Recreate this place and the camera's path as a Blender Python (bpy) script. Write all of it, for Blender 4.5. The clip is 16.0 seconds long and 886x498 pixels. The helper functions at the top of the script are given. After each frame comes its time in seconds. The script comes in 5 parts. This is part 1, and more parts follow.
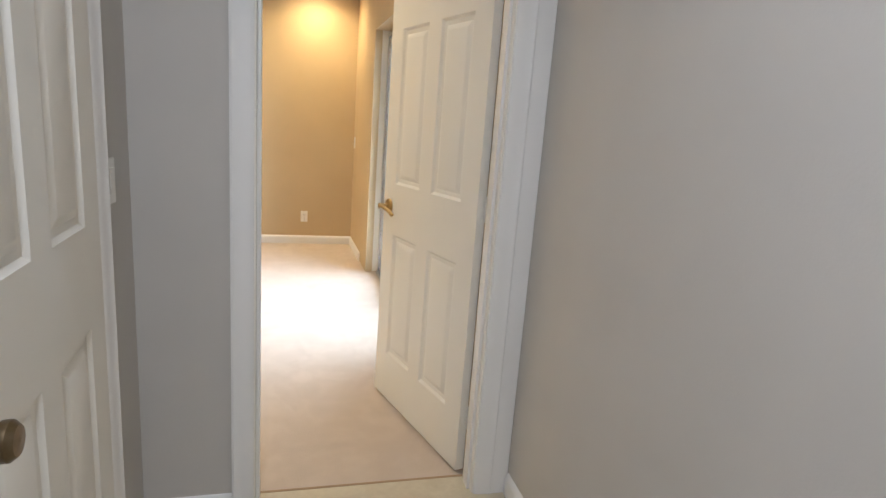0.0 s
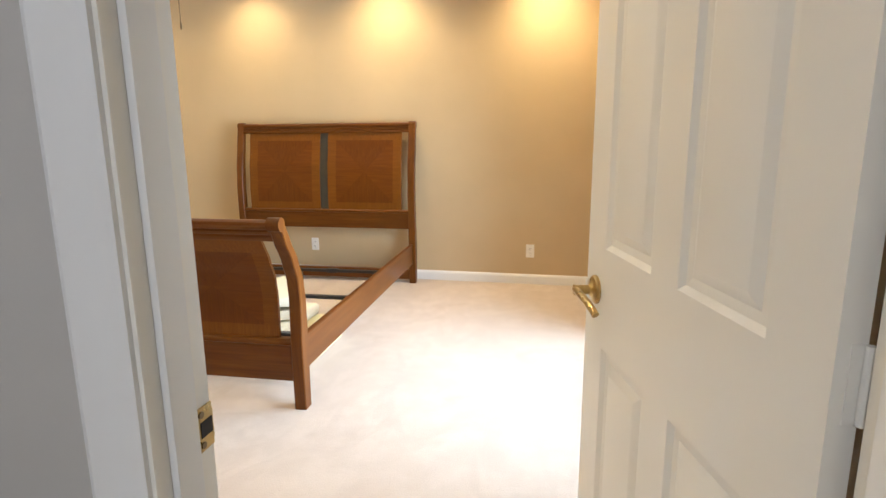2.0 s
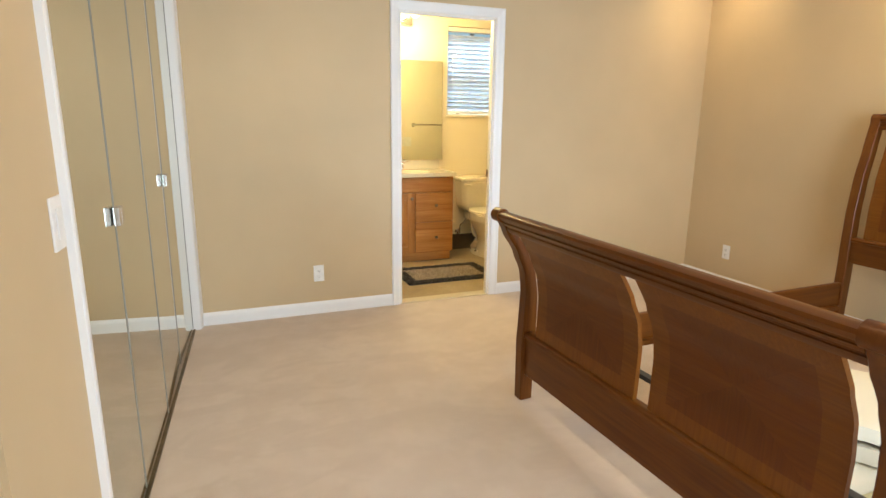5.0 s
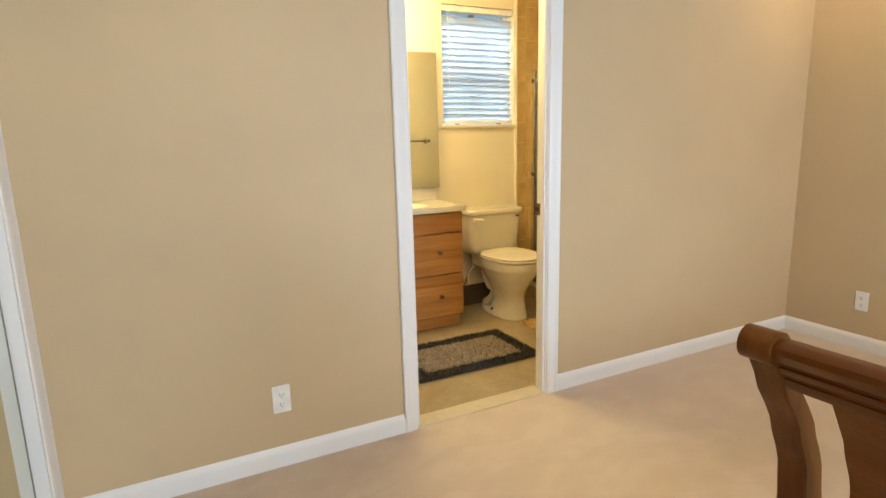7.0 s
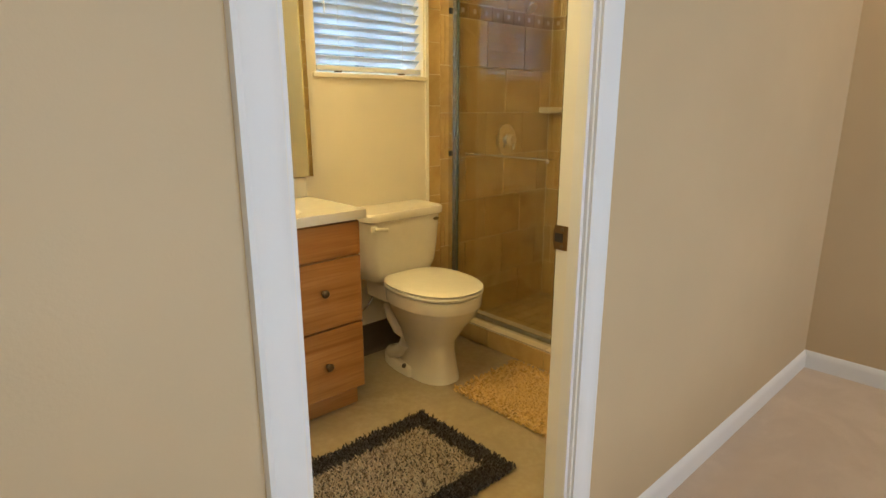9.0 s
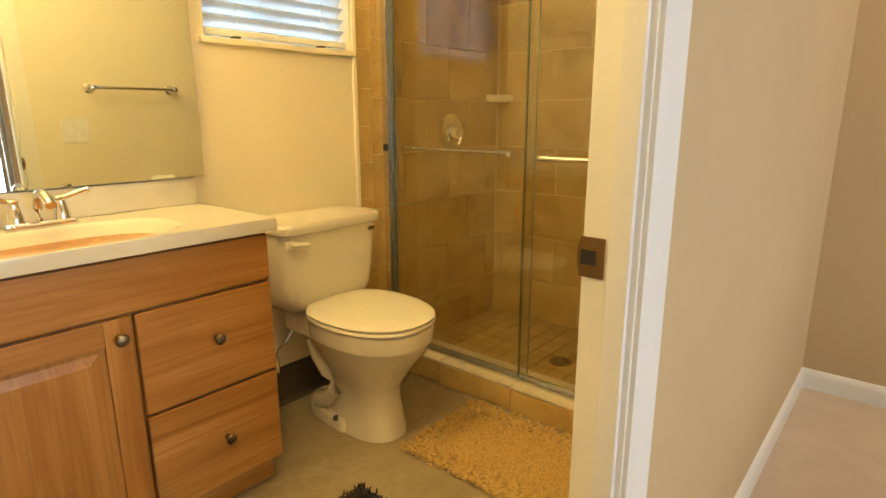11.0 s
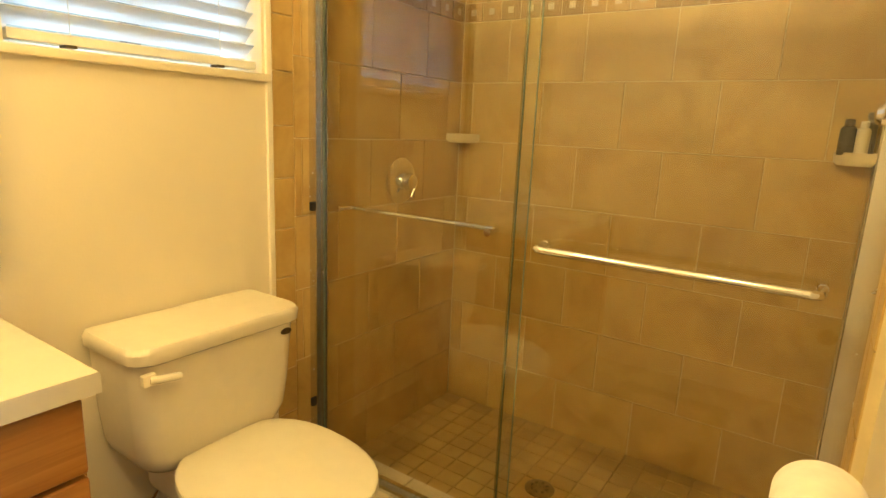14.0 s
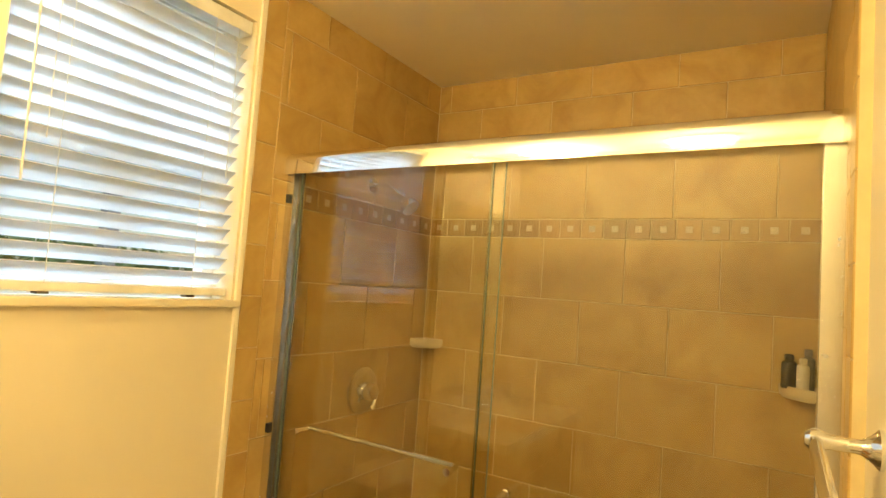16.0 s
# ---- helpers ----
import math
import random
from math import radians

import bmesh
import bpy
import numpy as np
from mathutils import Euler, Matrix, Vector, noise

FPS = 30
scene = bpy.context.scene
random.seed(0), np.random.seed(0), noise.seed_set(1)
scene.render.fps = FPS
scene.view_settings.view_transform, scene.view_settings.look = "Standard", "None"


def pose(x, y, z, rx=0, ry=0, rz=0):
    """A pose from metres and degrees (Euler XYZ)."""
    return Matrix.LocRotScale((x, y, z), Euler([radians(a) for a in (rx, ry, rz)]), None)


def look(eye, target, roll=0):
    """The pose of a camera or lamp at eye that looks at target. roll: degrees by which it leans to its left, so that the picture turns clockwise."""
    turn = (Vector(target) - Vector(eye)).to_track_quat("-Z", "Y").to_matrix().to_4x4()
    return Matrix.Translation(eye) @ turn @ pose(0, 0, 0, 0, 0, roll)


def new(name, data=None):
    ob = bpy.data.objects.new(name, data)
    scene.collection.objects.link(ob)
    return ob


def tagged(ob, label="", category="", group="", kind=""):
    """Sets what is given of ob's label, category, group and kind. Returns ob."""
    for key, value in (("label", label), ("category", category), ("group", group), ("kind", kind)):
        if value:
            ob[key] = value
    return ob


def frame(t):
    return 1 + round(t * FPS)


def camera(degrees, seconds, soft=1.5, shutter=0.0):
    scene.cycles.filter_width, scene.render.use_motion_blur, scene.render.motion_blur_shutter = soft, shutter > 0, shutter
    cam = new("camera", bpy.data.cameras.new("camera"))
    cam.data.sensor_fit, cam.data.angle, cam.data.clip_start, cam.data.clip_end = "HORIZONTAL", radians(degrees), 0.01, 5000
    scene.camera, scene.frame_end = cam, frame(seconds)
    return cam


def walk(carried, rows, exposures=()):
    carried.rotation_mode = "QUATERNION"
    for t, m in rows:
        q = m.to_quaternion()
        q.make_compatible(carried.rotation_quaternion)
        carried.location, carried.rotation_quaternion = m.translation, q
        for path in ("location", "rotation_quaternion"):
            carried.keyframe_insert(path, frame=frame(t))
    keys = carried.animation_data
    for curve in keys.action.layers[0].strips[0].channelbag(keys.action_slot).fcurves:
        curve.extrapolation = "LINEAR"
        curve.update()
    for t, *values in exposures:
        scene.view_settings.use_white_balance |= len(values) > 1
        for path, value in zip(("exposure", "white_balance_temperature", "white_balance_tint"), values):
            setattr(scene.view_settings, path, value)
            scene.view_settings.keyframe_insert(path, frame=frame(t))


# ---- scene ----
cam = camera(76.1, 16.0)
PATH = [
    (0, (-0.073, -0.542, 1.302), (0.427, 1.35, 0.885), 4.2),
    (0.5, (0.071, -0.257, 1.297), (0.206, 1.685, 0.839), 1.5),
    (1, (0.19, 0.045, 1.314), (-0.001, 1.979, 0.842), -0.4),
    (1.5, (0.217, 0.378, 1.309), (-0.093, 2.324, 0.966), 2.3),
    (2, (0.252, 0.706, 1.296), (-0.155, 2.622, 0.893), -0.5),
    (2.5, (0.28, 1.019, 1.305), (-0.309, 2.88, 0.872), 0.1),
    (3, (0.217, 1.231, 1.317), (-0.597, 3.017, 0.931), 1.2),
    (3.1, (0.198, 1.253, 1.329), (-0.679, 3.014, 0.965), 1.1),
    (3.5, (0.135, 1.346, 1.332), (-0.967, 2.974, 0.964), -0.5),
    (4, (0.042, 1.448, 1.358), (-1.497, 2.675, 1.003), -0.4),
    (4.2, (0.025, 1.507, 1.363), (-1.627, 2.578, 1.012), -0.9),
    (4.5, (-0.046, 1.572, 1.376), (-1.783, 2.484, 0.988), 0.5),
    (5, (-0.274, 1.678, 1.334), (-2.087, 2.395, 0.886), 0.7),
    (5.2, (-0.405, 1.707, 1.324), (-2.251, 2.37, 0.936), -0.0),
    (7.3, (-2.166, 2.013, 1.284), (-3.893, 2.944, 0.896), -0.5),
    (7.5, (-2.323, 2.099, 1.279), (-4.046, 3.037, 0.893), 1.0),
    (8, (-2.732, 2.146, 1.28), (-4.348, 3.248, 0.86), -0.6),
    (8.5, (-3.081, 2.302, 1.251), (-4.528, 3.593, 0.762), -1.3),
    (9, (-3.4, 2.503, 1.229), (-4.829, 3.815, 0.743), -0.0),
    (9.5, (-3.611, 2.664, 1.208), (-4.886, 4.139, 0.765), -0.1),
    (9.7, (-3.695, 2.73, 1.171), (-4.925, 4.246, 0.737), -0.9),
    (11.8, (-3.911, 2.929, 1.128), (-5.179, 4.4, 0.651), 0.3),
    (12, (-3.966, 2.978, 1.144), (-5.239, 4.464, 0.728), 0.7),
    (12.5, (-4.073, 3.097, 1.167), (-5.311, 4.617, 0.771), 0.3),
    (13, (-4.172, 3.221, 1.187), (-5.421, 4.715, 0.728), -0.2),
    (13.5, (-4.245, 3.309, 1.208), (-5.479, 4.812, 0.744), 1.2),
    (14, (-4.29, 3.359, 1.25), (-5.38, 4.983, 0.832), 2.5),
    (14.5, (-4.295, 3.354, 1.308), (-5.354, 5.006, 0.921), 4.0),
    (15, (-4.306, 3.35, 1.367), (-5.338, 5.046, 1.127), 3.8),
    (15.5, (-4.292, 3.342, 1.423), (-5.345, 5.043, 1.415), 4.7),
    (16, (-4.281, 3.345, 1.461), (-5.32, 5.049, 1.591), 4.1),
]
EXPO = [
    (0.0, 0.28, 5850, 10), (1.0, 0.3, 6250, 10), (1.8, 0.3, 5950, 10), (2.5, 0.26, 5650, 10), (3.5, 0.06, 5900, 10), (5.0, 0.06, 6050, 10), (7.3, -0.10, 5850, 10),
    (8.5, -0.38, 5700, 10), (9.5, -0.42, 5950, 10), (11.8, 0.0, 7000, 10), (14.5, 0.02, 7050, 10), (16.0, -0.08, 7050, 10),
]
walk(cam, [(t, look(eye, target, roll)) for t, eye, target, roll in PATH], EXPO)

# ---------------------------------------------------------------- world and light
world = bpy.data.worlds.new("world")
scene.world = world
world.use_nodes = True
wn = world.node_tree.nodes
sky = wn.new("ShaderNodeTexSky")
sky.sky_type = "NISHITA"
sky.sun_disc = False
sky.sun_elevation = radians(58)
sky.sun_rotation = radians(200)
world.node_tree.links.new(sky.outputs[0], wn["Background"].inputs[0])
wn["Background"].inputs[1].default_value = 0.14

SUN_DIR = Vector((math.sin(radians(200)) * math.cos(radians(58)), math.cos(radians(200)) * math.cos(radians(58)), math.sin(radians(58))))


def lamp(name, kind, m, energy, color, **settings):
    data = bpy.data.lights.new(name, kind)
    data.energy, data.color = energy, color
    if kind == "AREA":
        data.shape = "RECTANGLE"
        data.size, data.size_y = settings["size"], settings["size_y"]
        data.spread = radians(settings.get("spread", 180))
    if kind == "SPOT":
        data.spot_size, data.spot_blend, data.shadow_soft_size = radians(settings["angle"]), settings["blend"], settings["soft"]
    if kind == "POINT":
        data.shadow_soft_size = settings["soft"]
    if kind == "SUN":
        data.angle = radians(0.5)
    ob = new(name, data)
    ob.matrix_world = m
    return ob


lamp("sun", "SUN", look(SUN_DIR * 30, (0, 0, 0)), 3.0, (1.0, 0.95, 0.87))
# area lamps stand in for daylight: outside the glass door, and above the bathroom window
SLIDER_Y0, SLIDER_Y1, SLIDER_H = 2.45, 4.36, 2.03
lamp("door_daylight", "AREA", look((0.80, 3.40, 1.05), (-4.0, 3.30, 0.95)), 84.0, (0.79, 0.90, 1.0), size=1.8, size_y=1.9, spread=130)
lamp("window_daylight", "AREA", look((-6.40, 4.135, 2.95), (-5.69, 4.135, 1.80)), 170.0, (0.58, 0.80, 1.0), size=1.4, size_y=0.7)
WARM = (1.0, 0.74, 0.39)
BATH_WARM = (1.0, 0.79, 0.35)
CAN_X = (-3.72, -2.42, -1.22, 0.08)
CAN_Y = 5.20
for cx, watts in zip(CAN_X, (37.0, 52.0, 74.0, 88.0)):
    lamp("can_lamp", "SPOT", look((cx, CAN_Y, 2.630), (cx, CAN_Y + 0.02, 0)), watts, WARM, angle=140, blend=1.0, soft=0.05)
# assumed south row, unseen, added to brighten the door, carpet and west wall
ADDED_CAN_X, ADDED_CAN_Y = (-3.10, -1.70, -0.30), 2.15
for cx, watts in zip(ADDED_CAN_X, (31.0, 31.0, 40.0)):
    lamp("can_lamp", "SPOT", look((cx, ADDED_CAN_Y, 2.630), (cx, ADDED_CAN_Y + 0.02, 0)), watts, WARM, angle=140, blend=1.0, soft=0.05)
BULB_X, BULB_Z = -5.31, 2.235
BULB_Y = (2.96, 3.10, 3.24, 3.38)
for by in BULB_Y:
    lamp("bulb_lamp", "POINT", pose(BULB_X, by, BULB_Z), 8.5, BATH_WARM, soft=0.055)
DOME = (-4.60, 3.36, 2.246)
lamp("dome_lamp", "POINT", pose(*DOME), 21.0, BATH_WARM, soft=0.09)
# unseen fill light added in the hall to brighten its walls and the open door
lamp("hall_fill", "AREA", look((-0.25, -0.60, 2.42), (-0.25, -0.60, 0)), 19.0, (0.96, 0.97, 1.0), size=0.3, size_y=0.3)

# ---------------------------------------------------------------- materials


class Mat:
    """A small helper round a principled node material."""

    def __init__(self, name, rough=0.5, metal=0.0):
        self.m = bpy.data.materials.new(name)
        self.m.use_nodes = True
        self.t = self.m.node_tree
        self.b = self.t.nodes["Principled BSDF"]
        self.b.inputs["Roughness"].default_value = rough
        self.b.inputs["Metallic"].default_value = metal
        self.co = self.node("ShaderNodeTexCoord").outputs["Object"]

    def node(self, kind, **inputs):
        n = self.t.nodes.new(kind)
        for k, v in inputs.items():
            self.put(n.inputs[k.replace("_", " ")], v)
        return n

    def put(self, socket, v):
        if isinstance(v, bpy.types.NodeSocket):
            self.t.links.new(v, socket)
        else:
            socket.default_value = v

    def mapped(self, scale):
        n = self.node("ShaderNodeMapping", Vector=self.co)
        n.inputs["Scale"].default_value = scale
        return n.outputs[0]

    def noise(self, scale, detail=4.0, vector=None, distortion=0.0, rough=0.55):
        return self.node("ShaderNodeTexNoise", Vector=vector or self.co, Scale=scale, Detail=detail, Distortion=distortion, Roughness=rough).outputs["Fac"]

    def ramp(self, fac, stops):
        n = self.node("ShaderNodeValToRGB", Fac=fac)
        e = n.color_ramp.elements
        while len(e) < len(stops):
            e.new(0.5)
        for el, (at, c) in zip(e, stops):
            el.position, el.color = at, (*c, 1.0)
        return n.outputs[0]

    def mix(self, fac, a, b, how="MIX"):
        n = self.t.nodes.new("ShaderNodeMix")
        n.data_type, n.blend_type = "RGBA", how
        self.put(n.inputs[0], fac)
        self.put(n.inputs[6], a if isinstance(a, bpy.types.NodeSocket) else (*a, 1.0))
        self.put(n.inputs[7], b if isinstance(b, bpy.types.NodeSocket) else (*b, 1.0))
        return n.outputs[2]

    def color(self, c):
        self.put(self.b.inputs["Base Color"], c if isinstance(c, bpy.types.NodeSocket) else (*c, 1.0))
        return self

    def bump(self, height, strength=0.3, distance=0.002):
        n = self.node("ShaderNodeBump", Height=height, Strength=strength, Distance=distance)
        self.t.links.new(n.outputs[0], self.b.inputs["Normal"])
        return self

    def rough(self, fac, lo, hi):
        n = self.node("ShaderNodeMapRange", Value=fac)
        n.inputs["To Min"].default_value, n.inputs["To Max"].default_value = lo, hi
        self.t.links.new(n.outputs[0], self.b.inputs["Roughness"])
        return self


def tone(c, f):
    return tuple(v * f for v in c)


def paint(name, c, rough=0.6, peel=0.25, dirt=0.05, scale=140):
    k = Mat(name, rough)
    big = k.noise(1.7, 3)
    k.color(k.ramp(big, [(0.3, tone(c, 1 - dirt)), (0.7, tone(c, 1 + dirt * 0.6))]))
    k.rough(k.noise(9, 3), rough - 0.06, rough + 0.08)
    return k.bump(k.noise(scale, 2), peel, 0.0012).m


def plain(name, c, rough=0.4, metal=0.0, wear=0.06):
    k = Mat(name, rough, metal)
    k.color(k.ramp(k.noise(24, 4), [(0.3, tone(c, 1 - wear)), (0.7, tone(c, 1 + wear))]))
    k.rough(k.noise(60, 3), max(0.02, rough - 0.05), rough + 0.07)
    return k.m


def wood(name, dark, mid, light, axis, rough=0.3, coat=0.0, scale=1.0, bumpiness=0.02):
    k = Mat(name, rough)
    s = [26.0 * scale] * 3
    s["xyz".index(axis)] = 1.6 * scale
    v = k.mapped(s)
    grain = k.noise(1.0, 6, v, 0.6)
    s2 = [120.0] * 3
    s2["xyz".index(axis)] = 4.0
    pores = k.noise(1.0, 2, k.mapped(s2))
    s3 = [5.0 * scale] * 3
    s3["xyz".index(axis)] = 0.7 * scale
    broad = k.noise(1.0, 2, k.mapped(s3), 1.2)
    c = k.ramp(grain, [(0.28, dark), (0.5, mid), (0.75, light)])
    c = k.mix(k.ramp(broad, [(0.35, (0, 0, 0)), (0.7, (0.55, 0.55, 0.55))]), c, dark)
    c = k.mix(k.ramp(pores, [(0.35, (0.3, 0.3, 0.3)), (0.5, (0, 0, 0))]), c, tone(dark, 0.75))
    k.color(c)
    k.rough(broad, rough - 0.03, rough + 0.06)
    k.b.inputs["Coat Weight"].default_value = coat
    k.b.inputs["Specular IOR Level"].default_value = 0.22
    k.b.inputs["Coat Roughness"].default_value = 0.18
    return k.bump(pores, bumpiness, 0.001).m


WALL_TAN = paint("tan_wall_paint", (0.570, 0.432, 0.252), 0.62)
WALL_HALL = paint("greige_wall_paint", (0.53, 0.505, 0.47), 0.62)
WALL_BATH = paint("cream_wall_paint", (0.83, 0.74, 0.57), 0.5)
CEILING = paint("white_ceiling_paint", (0.80, 0.78, 0.74), 0.75, 0.5, 0.03, 90)
BATH_CEILING = paint("cream_ceiling_paint", (0.86, 0.79, 0.66), 0.6, 0.3, 0.03, 90)
TRIM = paint("white_trim_paint", (0.80, 0.79, 0.77), 0.35, 0.08, 0.03, 40)
DOOR_PAINT = paint("off_white_door_paint", (0.82, 0.79, 0.72), 0.38, 0.10, 0.03, 60)
PLATE = plain("white_plastic", (0.82, 0.80, 0.76), 0.35)
CHROME = plain("chrome", (0.80, 0.80, 0.82), 0.08, 1.0, 0.02)
ALUMINIUM = plain("brushed_aluminium", (0.72, 0.73, 0.74), 0.24, 1.0, 0.02)
SATIN = plain("polished_aluminium", (0.86, 0.86, 0.86), 0.08, 1.0, 0.01)
DARK_ALU = plain("grey_anodised_aluminium", (0.30, 0.33, 0.36), 0.4, 0.9)
BRASS = plain("antique_brass", (0.48, 0.34, 0.14), 0.28, 1.0, 0.2)
BRONZE = plain("dark_bronze", (0.20, 0.15, 0.09), 0.34, 1.0, 0.3)
BLACK_METAL = plain("black_painted_steel", (0.018, 0.018, 0.02), 0.45)
PORCELAIN = plain("bone_porcelain", (0.76, 0.69, 0.55), 0.12, 0.0, 0.02)
SEAT_PLASTIC = plain("bone_plastic_seat", (0.78, 0.71, 0.56), 0.2, 0.0, 0.02)
MARBLE = plain("cultured_marble_top", (0.63, 0.575, 0.455), 0.14, 0.0, 0.02)
RUBBER = plain("brown_vinyl_base", (0.10, 0.078, 0.055), 0.5)
PAPER = plain("toilet_paper", (0.86, 0.83, 0.77), 0.85)
CARD = plain("cardboard_core", (0.35, 0.24, 0.14), 0.8)
FOAM = paint("cream_foam", (0.80, 0.71, 0.44), 0.9, 0.6, 0.06, 300)
FOAM_WHITE = paint("white_foam_pad", (0.76, 0.70, 0.53), 0.9, 0.6, 0.05, 300)
BLIND = plain("white_blind_slat", (0.80, 0.80, 0.78), 0.4)
SLAT = plain("thin_white_blind_slat", (0.80, 0.80, 0.80), 0.4)
st = SLAT.node_tree
glow_through, blend = st.nodes.new("ShaderNodeBsdfTranslucent"), st.nodes.new("ShaderNodeMixShader")
glow_through.inputs[0].default_value = (0.78, 0.82, 0.86, 1)
blend.inputs[0].default_value = 0.50
st.links.new(st.nodes["Principled BSDF"].outputs[0], blend.inputs[1])
st.links.new(glow_through.outputs[0], blend.inputs[2])
st.links.new(blend.outputs[0], st.nodes["Material Output"].inputs[0])
CORD = plain("off_white_cord", (0.75, 0.73, 0.68), 0.8)
BOTTLE_DARK = plain("dark_bottle_plastic", (0.025, 0.022, 0.02), 0.25)
BOTTLE_WHITE = plain("white_bottle_plastic", (0.70, 0.66, 0.56), 0.3)
BOTTLE_GREY = plain("grey_bottle_plastic", (0.16, 0.15, 0.14), 0.35)
# dark colour stands for the shade inside small holes and slots
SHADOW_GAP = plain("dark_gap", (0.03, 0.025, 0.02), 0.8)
CONCRETE = paint("pale_concrete", (0.52, 0.50, 0.46), 0.8, 0.5, 0.1, 60)
LEAF = plain("green_leaf", (0.10, 0.17, 0.05), 0.5, 0.0, 0.35)
GRASS_MAT = paint("grass_ground", (0.09, 0.13, 0.04), 0.9, 0.8, 0.3, 40)
EXTERIOR = paint("exterior_stucco", (0.55, 0.50, 0.42), 0.9, 0.8, 0.08, 70)

STRIKE_BRONZE = plain("worn_bronze_plate", (0.19, 0.11, 0.045), 0.35, 0.7)
# near-black tone paints the shade in the gap between the head panels
DARK_STRIP = plain("dark_gap_strip", (0.040, 0.030, 0.016), 0.5)
BED = {}
for ax in "xyz":
    BED[ax] = wood("cherry_wood_" + ax, (0.088, 0.025, 0.003), (0.132, 0.042, 0.005), (0.172, 0.061, 0.008), ax, 0.30, 0.0)
    BED["dark" + ax] = wood("dark_veneer_" + ax, *[tone(c, 1.05 if ax == "x" else 0.95) for c in ((0.112, 0.030, 0.003), (0.130, 0.037, 0.003), (0.150, 0.046, 0.004))], ax, 0.30, 0.0, 3.4)
    BED["band" + ax] = wood("banded_veneer_" + ax, (0.145, 0.044, 0.004), (0.172, 0.057, 0.005), (0.205, 0.073, 0.007), ax, 0.30, 0.0, 4.0)
OAK = {ax: wood("honey_oak_" + ax, (0.30, 0.118, 0.025), (0.435, 0.198, 0.052), (0.550, 0.285, 0.088), ax, 0.35, 0.2, 0.8, 0.06) for ax in "xyz"}


def carpet_material():
    k = Mat("beige_cut_pile_carpet", 0.95)
    big = k.noise(1.3, 4, None, 0.4)
    mid = k.noise(7, 4)
    fine = k.noise(330, 2)
    c = k.ramp(big, [(0.3, (0.56, 0.460, 0.370)), (0.72, (0.64, 0.535, 0.440))])
    c = k.mix(k.ramp(mid, [(0.42, (0.35, 0.35, 0.35)), (0.58, (0, 0, 0))]), c, (0.50, 0.400, 0.310))
    brushed = k.noise(1.0, 3, k.mapped((3.2, 1.6, 1.0)), 1.8)
    c = k.mix(k.ramp(brushed, [(0.40, (0.55, 0.55, 0.55)), (0.52, (0, 0, 0))]), c, (0.52, 0.420, 0.335))
    worn = k.noise(2.1, 5, None, 0.9)
    c = k.mix(k.ramp(worn, [(0.60, (0, 0, 0)), (0.70, (0.40, 0.40, 0.40))]), c, (0.45, 0.340, 0.240))
    c = k.mix(k.ramp(fine, [(0.35, (0.45, 0.45, 0.45)), (0.55, (0, 0, 0))]), c, (0.44, 0.34, 0.25))
    k.color(c)
    k.b.inputs["Sheen Weight"].default_value = 0.25
    tuft = k.node("ShaderNodeTexVoronoi", Vector=k.co, Scale=260.0).outputs["Distance"]
    mixed = k.node("ShaderNodeMath", Value=tuft)
    mixed.operation = "ADD"
    k.put(mixed.inputs[1], k.noise(14, 3))
    return k.bump(mixed.outputs[0], 0.35, 0.003).m


def tile_material(name, dark, mid, light, rough=0.3, vary=0.14):
    k = Mat(name, rough)
    info = k.node("ShaderNodeObjectInfo")
    shift = k.node("ShaderNodeVectorMath")
    shift.operation = "MULTIPLY_ADD"
    k.put(shift.inputs[0], info.outputs["Random"])
    shift.inputs[1].default_value = (17.0, 31.0, 23.0)
    k.put(shift.inputs[2], k.co)
    big = k.noise(5.5, 6, shift.outputs[0], 0.8, 0.6)
    fine = k.noise(45, 4, shift.outputs[0])
    c = k.ramp(big, [(0.3, dark), (0.5, mid), (0.72, light)])
    c = k.mix(k.ramp(fine, [(0.3, (0.20, 0.20, 0.20)), (0.5, (0, 0, 0))]), c, dark)
    lift = k.node("ShaderNodeMapRange", Value=info.outputs["Random"])
    lift.inputs["To Min"].default_value, lift.inputs["To Max"].default_value = 1 - vary, 1 + vary
    hsv = k.node("ShaderNodeHueSaturation", Color=c, Value=lift.outputs[0])
    k.color(hsv.outputs[0])
    k.rough(big, rough - 0.07, rough + 0.12)
    return k.bump(big, 0.02, 0.001).m


TILE = tile_material("beige_stone_tile", (0.43, 0.272, 0.090), (0.52, 0.350, 0.126), (0.59, 0.416, 0.166), 0.38, 0.06)
TILE_BAND = tile_material("brown_accent_tile", (0.31, 0.185, 0.065), (0.39, 0.245, 0.090), (0.46, 0.310, 0.125), 0.35, 0.25)
TILE_LIGHT = tile_material("ivory_accent_tile", (0.50, 0.41, 0.28), (0.58, 0.48, 0.33), (0.66, 0.56, 0.40))
TILE_TOP = tile_material("ivory_curb_tile", (0.52, 0.43, 0.29), (0.62, 0.53, 0.37), (0.70, 0.61, 0.44), 0.3, 0.05)
TILE_MOSAIC = tile_material("brown_floor_mosaic", (0.35, 0.225, 0.078), (0.41, 0.275, 0.100), (0.46, 0.325, 0.130), 0.4, 0.10)
GROUT = plain("tan_grout", (0.68, 0.56, 0.33), 0.9)
FLOOR_GROUT = plain("brown_grout", (0.42, 0.285, 0.108), 0.9)
CARPET = carpet_material()


